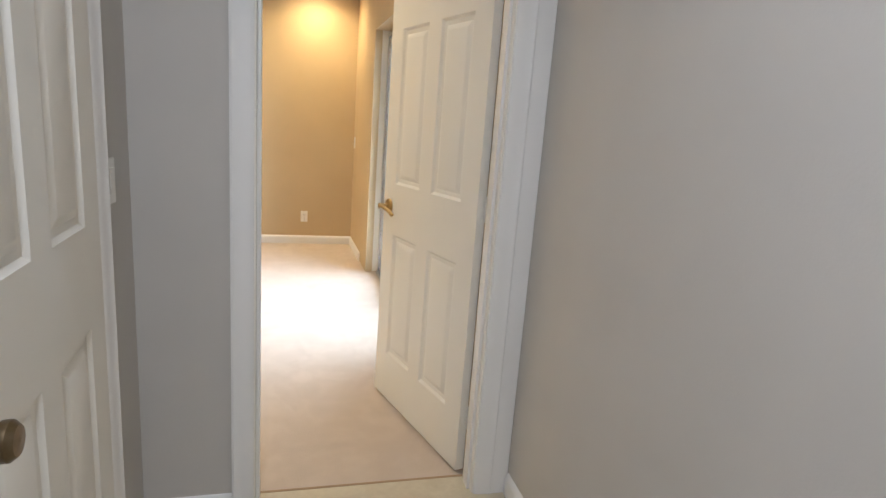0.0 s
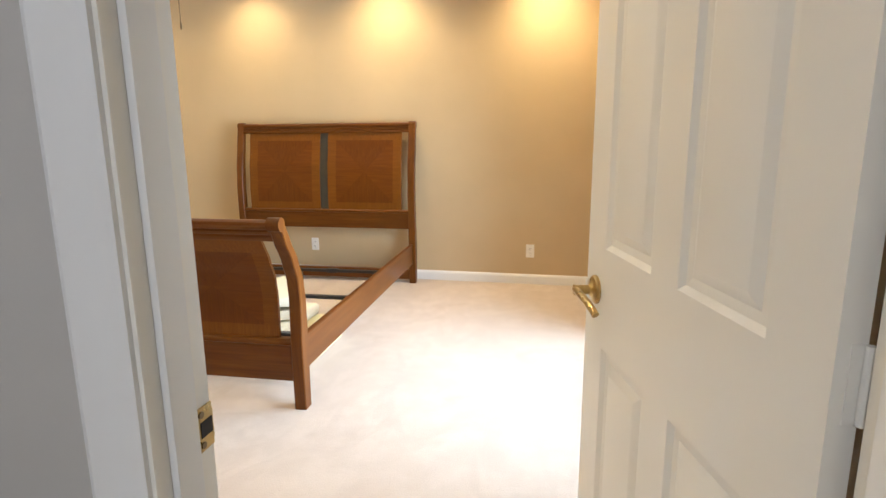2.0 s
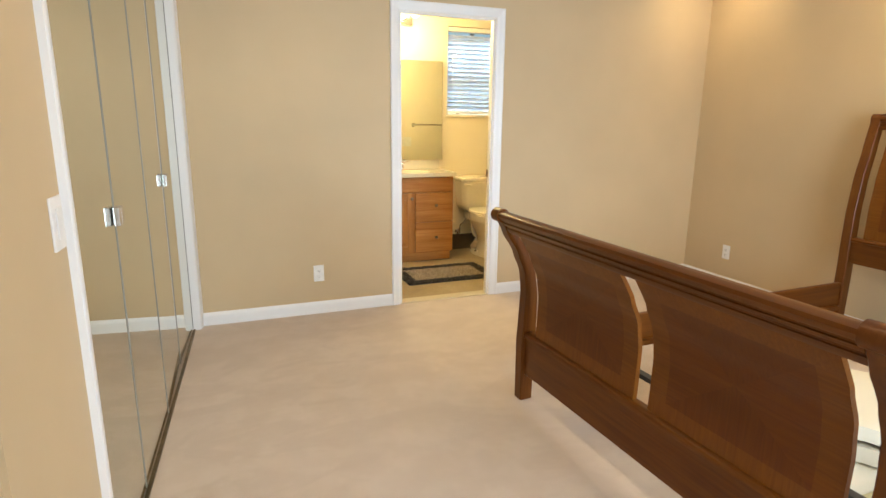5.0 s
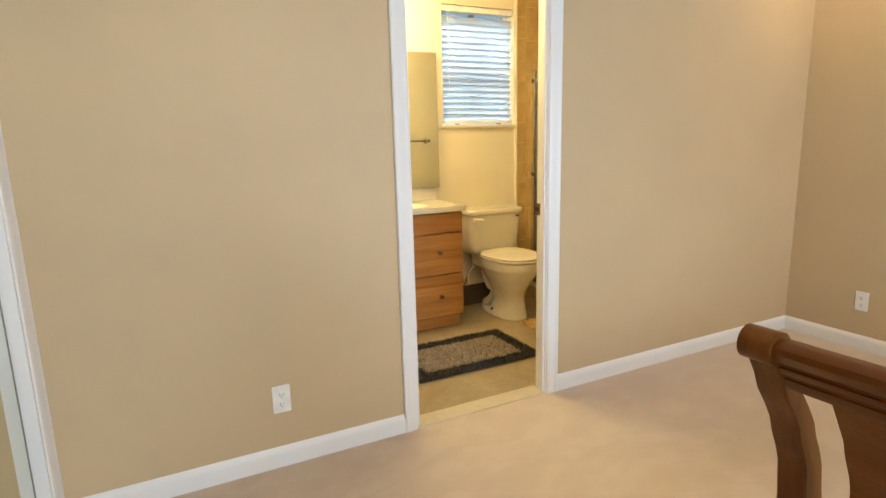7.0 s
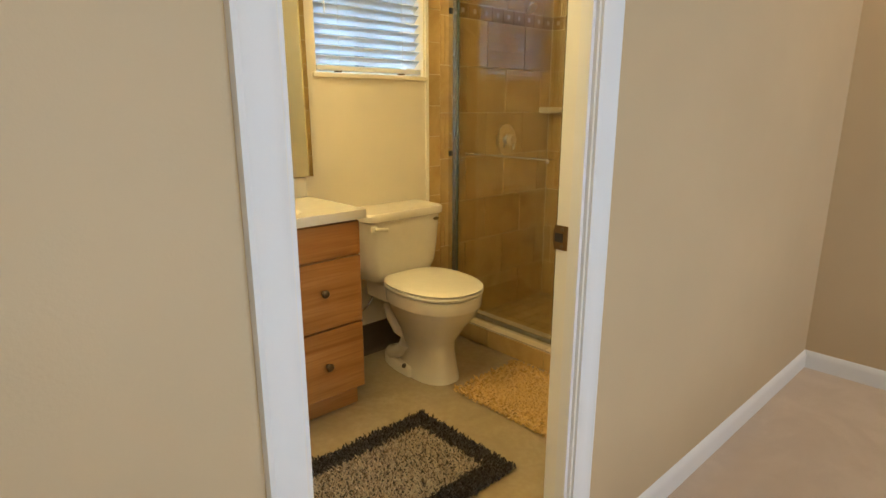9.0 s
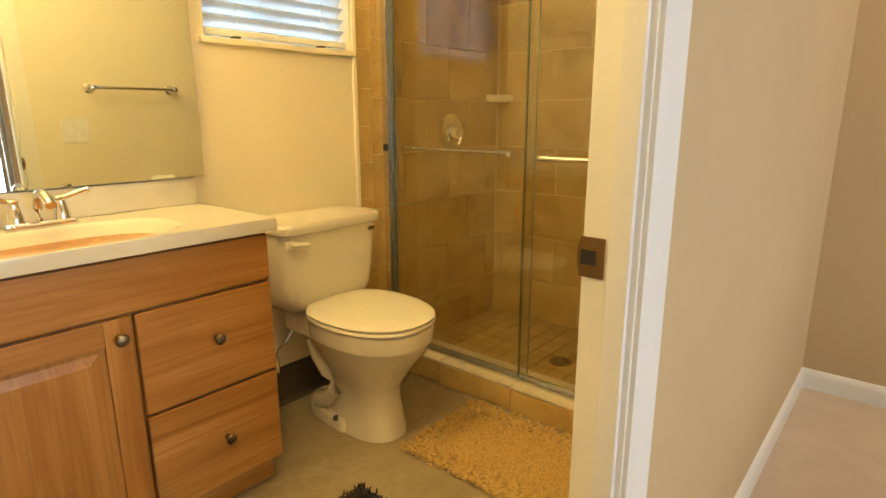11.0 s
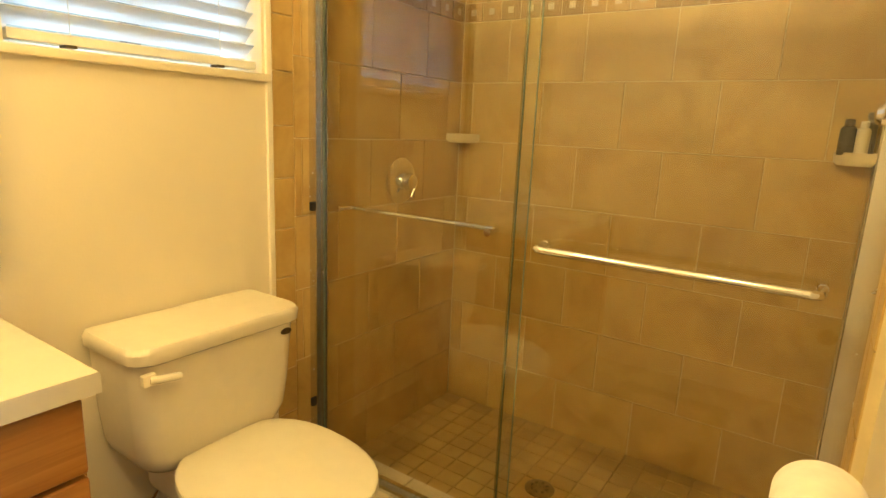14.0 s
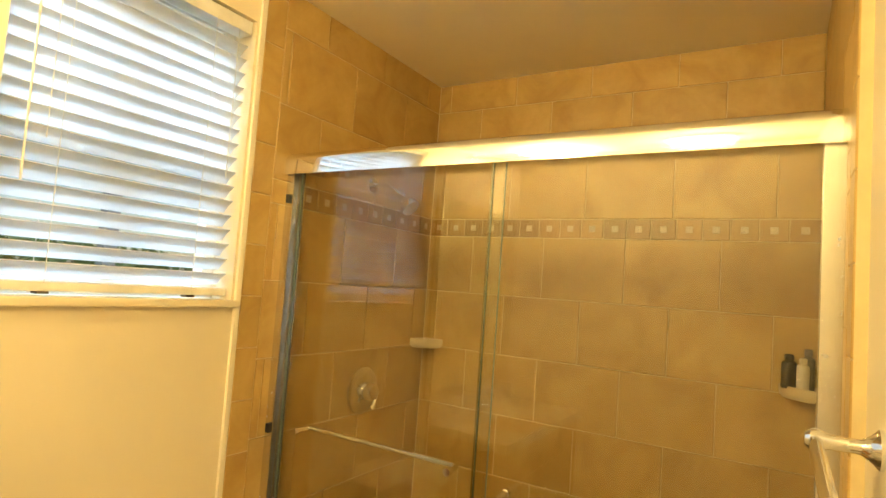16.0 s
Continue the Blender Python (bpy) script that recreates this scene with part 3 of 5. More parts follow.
def panel_door(name, hinge, along, face, width, label, handle):
    """A six-panel leaf: hinge is the lower corner of its shown face, along its width, face the way out of that side."""
    u, n, up, h, th = Vector(along), Vector(face), Vector((0, 0, 1)), 2.012, 0.035
    m = Matrix((u, n, up)).transposed().to_4x4()
    m.translation = Vector(hinge)
    d = thing(name, (hinge[0], hinge[1], 0.0), label, "door", kind="structure")

    def put(nm, bm, mat, parent=None, lab=""):
        bmesh.ops.transform(bm, matrix=m, verts=bm.verts)
        return part(nm, bm, mat, parent or d, lab)

    s, mid = 0.112, 0.100
    cols = [(s, (width - mid) / 2), ((width + mid) / 2, width - s)]
    rows = [(0.225, 0.800), (1.030, 1.690), (1.800, 1.905)]
    bm = bmesh.new()
    for x0, x1 in ((0, s), (cols[0][1], cols[1][0]), (width - s, width)):
        box(bm, x0, -th, 0.0, x1, 0, h)
    for x0, x1 in cols:
        for z0, z1 in ((0, 0.225), (0.80, 1.03), (1.69, 1.80), (1.905, h)):
            box(bm, x0, -th, z0, x1, 0, z1)
    put("slab", bm, DOOR_PAINT)
    for x0, x1 in cols:
        for z0, z1 in rows:
            bm = bmesh.new()
            for side, back in ((0.0, -1), (-th, 1)):
                steps = [(0.0, 0.0), (0.010, 0.009), (0.026, 0.010), (0.046, 0.002)]
                if z1 - z0 < 0.2:
                    steps[-1] = (0.038, 0.003)
                ring_loft(bm, [[(x0 + i, side + back * dp, z0 + i), (x1 - i, side + back * dp, z0 + i), (x1 - i, side + back * dp, z1 - i), (x0 + i, side + back * dp, z1 - i)] for i, dp in steps], cap=False)
                i, dp = steps[-1]
                y = side + back * dp
                bm.faces.new([bm.verts.new(p) for p in ((x0 + i, y, z0 + i), (x1 - i, y, z0 + i), (x1 - i, y, z1 - i), (x0 + i, y, z1 - i))])
            bmesh.ops.remove_doubles(bm, verts=bm.verts, dist=1e-5)
            put("panel", bm, DOOR_PAINT).data.shade_flat()
    for hz in (0.22, 1.02, 1.80):
        bm = bmesh.new()
        rod(bm, (-0.006, 0.002 - th, hz - 0.045), (-0.006, 0.002 - th, hz + 0.045), 0.0055, seg=10)
        box(bm, -0.0015, -th + 0.001, hz - 0.045, 0.0, -0.016, hz + 0.045)
        put("hinge", bm, DOOR_PAINT if handle == "lever" else BRASS)
    kx, kz = (width - 0.062, 0.925) if handle == "lever" else (width - 0.032, 0.868)
    if handle == "lever":
        for sgn, y0 in ((1, 0.0), (-1, -th)):
            bm = lathe(bmesh.new(), [(0.034, 0), (0.034, 0.004), (0.030, 0.009), (0.018, 0.012), (0.011, 0.018), (0.011, 0.046), (0.013, 0.052)], Matrix.Translation((kx, y0, kz)) @ pose(0, 0, 0, -90 * sgn, 0, 0))
            pts = [(kx + 0.004, y0 + sgn * 0.047, kz), (kx - 0.02, y0 + sgn * 0.049, kz + 0.001), (kx - 0.05, y0 + sgn * 0.048, kz - 0.002), (kx - 0.08, y0 + sgn * 0.044, kz - 0.010), (kx - 0.102, y0 + sgn * 0.040, kz - 0.020), (kx - 0.110, y0 + sgn * 0.038, kz - 0.026)]
            tube(bm, pts, 0.0085, 12)
            put("lever_handle", bm, BRASS, lab="antique brass lever handle")
    else:
        bm = lathe(bmesh.new(), [(0.032, 0), (0.032, 0.004), (0.026, 0.009), (0.011, 0.014), (0.011, 0.030), (0.020, 0.038), (0.027, 0.050), (0.027, 0.060), (0.020, 0.068), (0.0, 0.070)], Matrix.Translation((kx, 0, kz)) @ pose(0, 0, 0, -90, 0, 0))
        put("knob", bm, BRONZE, lab="dark bronze round knob")
    bm = boxed(width - 0.001, -th + 0.006, kz - 0.030, width + 0.0015, -0.006, kz + 0.030)
    put("latch_plate", bm, BRASS)
    return d


panel_door("door_1", (0.535, 1.331, 0.012), (-0.279, 0.9603, 0), (-0.9603, -0.279, 0), 0.778, "off-white six-panel entry door standing open", "lever")
A9 = radians(3.5)
panel_door("door_2", (-0.518, 0.905, 0.012), (math.sin(A9), -math.cos(A9), 0), (math.cos(A9), math.sin(A9), 0), 0.735, "off-white six-panel hall door slightly ajar", "knob")
hallf = thing("door_frame_3", (0, 0, 0), "white painted frame of the hall door", "door frame", kind="structure")
part("jamb", boxed(-0.628, 0.909, 0, -0.528, 0.915, 2.03), DOOR_PAINT, hallf)
part("jamb", boxed(-0.628, 0.150, 0, -0.528, 0.169, 2.03), DOOR_PAINT, hallf)
part("head_jamb", boxed(-0.628, 0.150, 2.03, -0.528, 0.914, 2.049), DOOR_PAINT, hallf)
casing("casing", hallf, (-0.528, 0.169, 0), (0, 1, 0), (1, 0, 0), 0.736, 2.03)

# glass door in the east wall
SX = 0.625
slider = thing("door_3", (SX, 3.40, 0.0), "aluminium framed sliding glass patio door", "glass door", kind="structure")
for y0, y1, z0, z1 in ((2.44, 2.485, 0.0, 2.04), (4.325, 4.37, 0.0, 2.04), (2.485, 4.325, 1.995, 2.04)):
    part("frame", boxed(SX, y0, z0, SX + 0.075, y1, z1, bevel=0.003), ALUMINIUM, slider)
part("track", boxed(SX - 0.012, 2.485, 0.0, SX + 0.09, 4.325, 0.026, bevel=0.004), DARK_ALU, slider, "dark grey metal track")
for k, (y0, y1) in enumerate(((3.385, 4.322), (2.488, 3.435))):
    x = SX + 0.012 + 0.030 * k
    for a, b, c, d in ((y0, y0 + 0.045, 0.03, 1.99), (y1 - 0.045, y1, 0.03, 1.99), (y0 + 0.045, y1 - 0.045, 0.03, 0.085), (y0 + 0.045, y1 - 0.045, 1.945, 1.99)):
        part("sash", boxed(x, a, c, x + 0.024, b, d, bevel=0.002), ALUMINIUM, slider)
    g = part("pane", boxed(x + 0.010, y0 + 0.045, 0.085, x + 0.014, y1 - 0.045, 1.945), GLASS, slider)
    g.visible_shadow = False
bm = ring_loft(bmesh.new(), [[(0.516, 4.77, z), (0.575, 4.372, z), (0.715, 4.372, z), (0.715, 4.77, z)] for z in (0.004, 2.30)])
bmesh.ops.bevel(bm, geom=[e for e in bm.edges if abs(e.verts[0].co.z - e.verts[1].co.z) > 1], offset=0.006, segments=2, affect="EDGES")
solo("trim", bm, DOOR_PAINT, "off-white painted trim post beside the glass door", "trim", kind="structure")


# ---------------------------------------------------------------- closet with mirrored folding doors
def on_closet(s, off, z):
    p = C0 + s * C_DIR + off * C_OUT
    return Vector((p.x, p.y, z))


def closet_box(s0, s1, o0, o1, z0, z1, bevel=0.0, lean=0.0, pivot=0.0):
    bm = boxed(s0, -o1, z0, s1, -o0, z1, bevel=bevel)
    if lean:
        bmesh.ops.rotate(bm, cent=(pivot, 0.04, 0), matrix=pose(0, 0, 0, 0, 0, lean).to_3x3(), verts=bm.verts)
    m = Matrix((Vector((*C_DIR, 0)), Vector((*-C_OUT, 0)), Vector((0, 0, 1)))).transposed().to_4x4()
    m.translation = (C0.x, C0.y, 0)
    bmesh.ops.transform(bm, matrix=m, verts=bm.verts)
    return bm


cf = thing("closet_frame", (C0.x, C0.y, 0), "white painted trim round the mirrored closet", "door frame", kind="structure")
casing("casing", cf, on_closet(CLOSET_A, 0, 0), (*C_DIR, 0), (*C_OUT, 0), CLOSET_B - CLOSET_A, CLOSET_H)
part("jamb", closet_box(CLOSET_A - 0.001, CLOSET_A + 0.016, -0.10, 0.001, 0, CLOSET_H), TRIM, cf)
part("jamb", closet_box(CLOSET_B - 0.016, CLOSET_B + 0.001, -0.10, 0.001, 0, CLOSET_H), TRIM, cf)
part("top_track", closet_box(CLOSET_A + 0.016, CLOSET_B - 0.016, -0.075, -0.020, CLOSET_H - 0.035, CLOSET_H), TRIM, cf)
part("floor_track", closet_box(CLOSET_A + 0.016, CLOSET_B - 0.016, -0.040, -0.026, 0.0, 0.008), BRONZE, cf, "dark metal floor track")
LEAF_W = (CLOSET_B - CLOSET_A - 0.036) / 4
for k in range(4):
    s0 = CLOSET_A + 0.018 + k * LEAF_W + 0.002
    s1 = s0 + LEAF_W - 0.004
    mid = on_closet((s0 + s1) / 2, -0.05, 0.016)
    # the far pair stands slightly pushed in at its fold
    lean = {"lean": (0, 0, 1.2, -1.2)[k], "pivot": s0 if k == 2 else s1}
    leaf = thing("closet_door", mid, "full-height mirrored folding closet door with a thin metal edge", "closet door", "folding closet doors")
    part("backing", closet_box(s0, s1, -0.062, -0.043, 0.016, CLOSET_H - 0.036, **lean), TRIM, leaf)
    part("mirror", closet_box(s0 + 0.004, s1 - 0.004, -0.0429, -0.040, 0.024, CLOSET_H - 0.044, **lean), MIRROR, leaf)
    for a, b in ((s0, s0 + 0.004), (s1 - 0.004, s1)):
        part("edge_strip", closet_box(a, b, -0.043, -0.038, 0.016, CLOSET_H - 0.036, 0.001, **lean), EDGE_GREY, leaf)
    if k in (0, 2):
        part("handle", closet_box(s1 - 0.030, s1 + 0.001, -0.036, -0.018, 0.985, 1.045, 0.003, **lean), ALUMINIUM, leaf, "square brushed metal handle")
    else:
        part("handle", closet_box(s0 - 0.001, s0 + 0.030, -0.036, -0.018, 0.985, 1.045, 0.003, **lean), ALUMINIUM, leaf, "square brushed metal handle")


# ---------------------------------------------------------------- outlets and switches
def wall_plate(kind, at, out, label, gangs=1):
    out = Vector(out)
    across = Vector((0, 0, 1)).cross(out)
    m = Matrix((across, Vector((0, 0, 1)), out)).transposed().to_4x4()
    m.translation = Vector(at)
    t = thing(kind, at, label, "light switch" if "switch" in kind else "power outlet", "" if "switch" in kind else "wall outlets")

    def put(nm, bm, mat):
        bmesh.ops.transform(bm, matrix=m, verts=bm.verts)
        part(nm, bm, mat, t)

    w = 0.035 + 0.023 * (gangs - 1)
    put("cover_plate", boxed(-w, -0.057, 0.0, w, 0.057, 0.006, bevel=0.003), PLATE)
    for g in range(gangs):
        cx = (g - (gangs - 1) / 2) * 0.046
        if "switch" in kind:
            put("rocker", boxed(cx - 0.016, -0.033, 0.0062, cx + 0.016, 0.033, 0.010, bevel=0.0015), PLATE)
        else:
            for cz in (-0.020, 0.020):
                bm = bmesh.new()
                rod(bm, (cx, cz, 0.005), (cx, cz, 0.0085), 0.0165, seg=20)
                put("socket", bm, PLATE)
                bm = bmesh.new()
                box(bm, cx - 0.0075, cz - 0.004, 0.0086, cx - 0.0055, cz + 0.006, 0.0092)
                box(bm, cx + 0.0055, cz - 0.004, 0.0086, cx + 0.0075, cz + 0.005, 0.0092)
                box(bm, cx - 0.002, cz - 0.012, 0.0086, cx + 0.002, cz - 0.008, 0.0092)
                put("slot", bm, SHADOW_GAP)
    return t


for x in (-3.651, -1.988, -0.006):
    wall_plate("wall_outlet", (x, NORTH, 0.29), (0, -1, 0), "white duplex outlet low on the tan bedroom wall")
wall_plate("wall_outlet", (WEST, 2.268, 0.287), (1, 0, 0), "white duplex outlet low on the tan bedroom wall")
sp = on_closet(0.385, 0, 1.11)
wall_plate("wall_switch", sp, (*C_OUT, 0), "white rocker switch beside the mirrored closet")
ep = E0 + 0.10 * E_DIR
wall_plate("wall_switch", (ep.x, ep.y, 1.09), (-0.9995, -0.0326, 0), "white rocker switch beside the glass door")
wall_plate("wall_switch", (-0.528, 1.020, 1.115), (1, 0, 0), "white rocker switch on the hall wall")
wall_plate("wall_switch", (BATH_E, 3.80, 1.085), (-1, 0, 0), "white double rocker switch on the bathroom wall", 2)

slab("carpet_edge", -0.190, 1.308, 0.560, 1.318, 0.0, 0.0025, CARD, "brown seam between carpet and hall floor", "threshold")
slab("threshold", -4.185, 2.862, -4.085, 3.565, 0.0, 0.006, HALL_TILE, "cream threshold strip under the bathroom doorway", "threshold")

# downlights, with the south row an unseen addition, and the pull cord
for cx, cy in [(x, CAN_Y) for x in CAN_X] + [(x, ADDED_CAN_Y) for x in ADDED_CAN_X]:
    c = thing("recessed_light", (cx, cy, ROOM_H - 0.012), "white ringed recessed ceiling light, lit", "ceiling light", "recessed lights along the wall")
    part("trim_ring", lathe(bmesh.new(), [(0.095, 0.012), (0.095, 0.006), (0.085, 0.0), (0.072, 0.0), (0.070, 0.012)], Matrix.Translation((cx, cy, ROOM_H - 0.012)), 32), TRIM, c)
    part("lens", lathe(bmesh.new(), [(0.069, 0.011), (0.069, 0.006), (0.0, 0.006)], Matrix.Translation((cx, cy, ROOM_H - 0.012)), 24), CAN_GLOW, c)
cord = thing("pull_cord", (-1.60, 3.31, 1.80), "thin dark pull cord hanging from the ceiling", "pull cord")
part("cord", tube(bmesh.new(), [(-1.60, 3.31, 1.84), (-1.60, 3.31, 2.3), (-1.60, 3.31, ROOM_H)], 0.0022, 8), BRONZE, cord)
part("pull", lathe(bmesh.new(), [(0.0, 0.0), (0.005, 0.004), (0.006, 0.02), (0.003, 0.04), (0.0, 0.042)], Matrix.Translation((-1.60, 3.31, 1.80)), 12), BRONZE, cord)

# ---------------------------------------------------------------- the bed
BED_AT, BED_TURN = (-1.728, 2.985, 0.0), 1.7
bed = thing("bed_frame", BED_AT, "reddish-brown cherry sleigh bed frame without a mattress", "bed", turn=BED_TURN)


def smooth_curve(knots, z):
    """A smooth value at height z through (z, value) knots."""
    if z <= knots[0][0]:
        return knots[0][1]
    for (z0, a), (z1, b) in zip(knots, knots[1:]):
        if z <= z1:
            t = (z - z0) / (z1 - z0)
            return a + (b - a) * (t * t * (3 - 2 * t) * 0.5 + t * 0.5)
    return knots[-1][1]


FOOT = [(0, 0.037), (0.30, 0.037), (0.42, 0.042), (0.54, 0.044), (0.64, 0.030), (0.74, -0.012), (0.84, -0.075), (0.93, -0.125)]
HEAD = [(0, 2.385), (0.45, 2.385), (0.62, 2.377), (0.80, 2.376), (1.00, 2.392), (1.20, 2.430), (1.375, 2.462)]


def sleigh_post(x0, x1, knots, top, thick, scroll):
    bm = bmesh.new()
    zs = [0.0, 0.02] + [top * i / 26 for i in range(2, 27)]
    rings = []
    for z in zs:
        y, t = smooth_curve(knots, z), smooth_curve(thick, z) / 2
        i = 0.004
        rings.append([(x0 + i, y - t, z), (x1 - i, y - t, z), (x1, y - t + i, z), (x1, y + t - i, z), (x1 - i, y + t, z), (x0 + i, y + t, z), (x0, y + t - i, z), (x0, y - t + i, z)])
    ring_loft(bm, rings)
    y = smooth_curve(knots, top)
    rod(bm, (x0 - 0.001, y + scroll * 0.004, top - 0.006), (x1 + 0.001, y + scroll * 0.004, top - 0.006), 0.031, seg=24)
    return bm


FT = [(0, 0.066), (0.30, 0.074), (0.40, 0.072), (0.65, 0.058), (0.93, 0.050)]
HT = [(0, 0.066), (0.35, 0.074), (0.70, 0.064), (1.37, 0.050)]
for sx in (-1, 1):
    a, b = sorted((sx * 0.757, sx * 0.815))
    part("foot_post", sleigh_post(a, b, FOOT, 0.925, FT, -1), BED["z"], bed, local=True)
    part("head_post", sleigh_post(a, b, HEAD, 1.370, HT, 1), BED["z"], bed, local=True)
    c, d = sorted((sx * 0.768, sx * 0.792))
    bm = boxed(c, 0.070, 0.175, d, 2.35, 0.350, bevel=0.004)
    box(bm, c - 0.003, 0.072, 0.335, d + 0.003, 2.348, 0.346, bevel=0.003)
    rail = part("side_rail", bm, BED["y"], bed, local=True)
    c2, d2 = sorted((sx * 0.740, sx * 0.768))
    part("slat_ledge", boxed(c2, 0.10, 0.178, d2, 2.33, 0.205, bevel=0.002), BED["y"], rail, local=True)


def curved_rail(x0, x1, knots, z0, z1, sec):
    """A rail whose section follows the sweep of the posts; sec gives half thickness at heights 0 to 1."""
    bm = bmesh.new()
    front, back = [], []
    for f, t in sec:
        z = z0 + (z1 - z0) * f
        y = smooth_curve(knots, z)
        front.append((y - t, z))
        back.append((y + t, z))
    loop = front + back[::-1]
    ring_loft(bm, [[(x, y, z) for y, z in loop] for x in (x0, x1)])
    return bm


TOP_SEC = [(0, 0.016), (0.10, 0.022), (0.22, 0.022), (0.25, 0.018), (0.32, 0.018), (0.35, 0.024), (0.48, 0.025), (0.51, 0.020), (0.58, 0.020), (0.62, 0.028), (0.80, 0.032), (0.92, 0.027), (1.0, 0.012)]
LOW_SEC = [(0, 0.015), (0.02, 0.019), (0.84, 0.019), (0.86, 0.026), (0.93, 0.028), (0.97, 0.024), (1.0, 0.014)]
part("foot_top_rail", curved_rail(-0.757, 0.757, FOOT, 0.838, 0.938, TOP_SEC), BED["x"], bed, local=True)
part("foot_lower_rail", curved_rail(-0.757, 0.757, FOOT, 0.136, 0.350, LOW_SEC), BED["x"], bed, local=True)
part("head_top_rail", curved_rail(-0.757, 0.757, HEAD, 1.300, 1.384, TOP_SEC), BED["x"], bed, local=True)
part("head_middle_rail", curved_rail(-0.757, 0.757, HEAD, 0.480, 0.645, LOW_SEC), BED["x"], bed, local=True)
part("head_lower_rail", curved_rail(-0.757, 0.757, HEAD, 0.030, 0.120, LOW_SEC), BED["x"], bed, local=True)


def veneer_panel(x0, x1, z0, z1, knots, thick):
    """A curved board faced with four book-matched wedges and a crossbanded border."""
    bm = bmesh.new()
    n, e = 14, 0.075
    us = [x0, x0 + e] + [x0 + e + (x1 - x0 - 2 * e) * i / n for i in range(1, n)] + [x1 - e, x1]
    ws = [z0, z0 + e] + [z0 + e + (z1 - z0 - 2 * e) * i / n for i in range(1, n)] + [z1 - e, z1]
    for side in (-1, 1):
        grid = [[bm.verts.new((u, smooth_curve(knots, w) + side * thick / 2, w)) for u in us] for w in ws]
        for j in range(n + 2):
            for i in range(n + 2):
                q = [grid[j][i], grid[j][i + 1], grid[j + 1][i + 1], grid[j + 1][i]]
                a, b = i - 1, j - 1
                if a < 0 or b < 0 or a >= n or b >= n:
                    f = bm.faces.new(q)
                    f.material_index = 2 if (b < 0 or b >= n) else 3
                elif a == b:
                    f = bm.faces.new((q[0], q[1], q[2]))
                    f.material_index = 0 if a < n / 2 else 1
                    f = bm.faces.new((q[0], q[2], q[3]))
                    f.material_index = 1 if a < n / 2 else 0
                elif a + b == n - 1:
                    f = bm.faces.new((q[0], q[1], q[3]))
                    f.material_index = 0 if b < n / 2 else 1
                    f = bm.faces.new((q[1], q[2], q[3]))
                    f.material_index = 1 if b < n / 2 else 0
                else:
                    f = bm.faces.new(q)
                    f.material_index = 0 if abs(b - (n - 1) / 2) > abs(a - (n - 1) / 2) else 1
    k = len(us)
    bm.verts.ensure_lookup_table()
    half = k * len(ws)
    rim = [j * k for j in range(len(ws))] + [(len(ws) - 1) * k + i for i in range(1, k)] + [j * k + k - 1 for j in range(len(ws) - 2, -1, -1)] + [i for i in range(k - 2, 0, -1)]
    for a, b in zip(rim, rim[1:] + rim[:1]):
        bm.faces.new((bm.verts[a], bm.verts[b], bm.verts[b + half], bm.verts[a + half])).material_index = 3
    return bm


MATS = [BED["darkz"], BED["darkx"], BED["bandz"], BED["bandx"]]
for x0, x1 in ((-0.690, -0.037), (0.037, 0.690)):
    part("foot_panel", veneer_panel(x0, x1, 0.335, 0.848, FOOT, 0.018), MATS, bed, "book-matched veneer panel", local=True)
for x0, x1 in ((-0.698, -0.036), (0.036, 0.698)):
    part("head_panel", veneer_panel(x0, x1, 0.630, 1.312, HEAD, 0.018), MATS, bed, "book-matched veneer panel with diamond figure", local=True)
part("head_backing", curved_rail(-0.036, 0.036, HEAD, 0.64, 1.305, [(0, 0.005), (0.25, 0.005), (0.5, 0.005), (0.75, 0.005), (1, 0.005)]), DARK_STRIP, bed, local=True)
for y in (0.42, 1.14, 1.86):
    bm = boxed(-0.766, y - 0.019, 0.206, 0.766, y + 0.019, 0.228, bevel=0.003)
    bar = part("cross_bar", bm, BLACK_METAL, bed, "black steel cross bar", local=True)
    bm = bmesh.new()
    rod(bm, (-0.03, y, 0.0), (-0.03, y, 0.012), 0.026, seg=16)
    box(bm, -0.046, y - 0.016, 0.010, -0.014, y + 0.016, 0.206, bevel=0.003)
    part("support_leg", bm, BLACK_METAL, bar, "black steel support leg", local=True)
    part("coupling", boxed(0.20, y - 0.024, 0.202, 0.29, y + 0.024, 0.234, bevel=0.005), BLACK_METAL, bar, local=True)


# ---------------------------------------------------------------- foam pads inside the bed
def soft_slab(x0, y0, z0, x1, y1, z1, seed, amount=0.008, r=0.02):
    bm = boxed(x0, y0, z0, x1, y1, z1)
    bmesh.ops.bevel(bm, geom=list(bm.edges), offset=r, segments=3, affect="EDGES", profile=0.5)
    long = [e for e in bm.edges if e.calc_length() > 0.1]
    bmesh.ops.subdivide_edges(bm, edges=long, cuts=7, use_grid_fill=True)
    for v in bm.verts:
        k = min(1.0, (v.co.z - z0) / 0.03)
        v.co += k * amount * noise.noise_vector(v.co * 5 + Vector((seed, 0, 0)))
    return bm


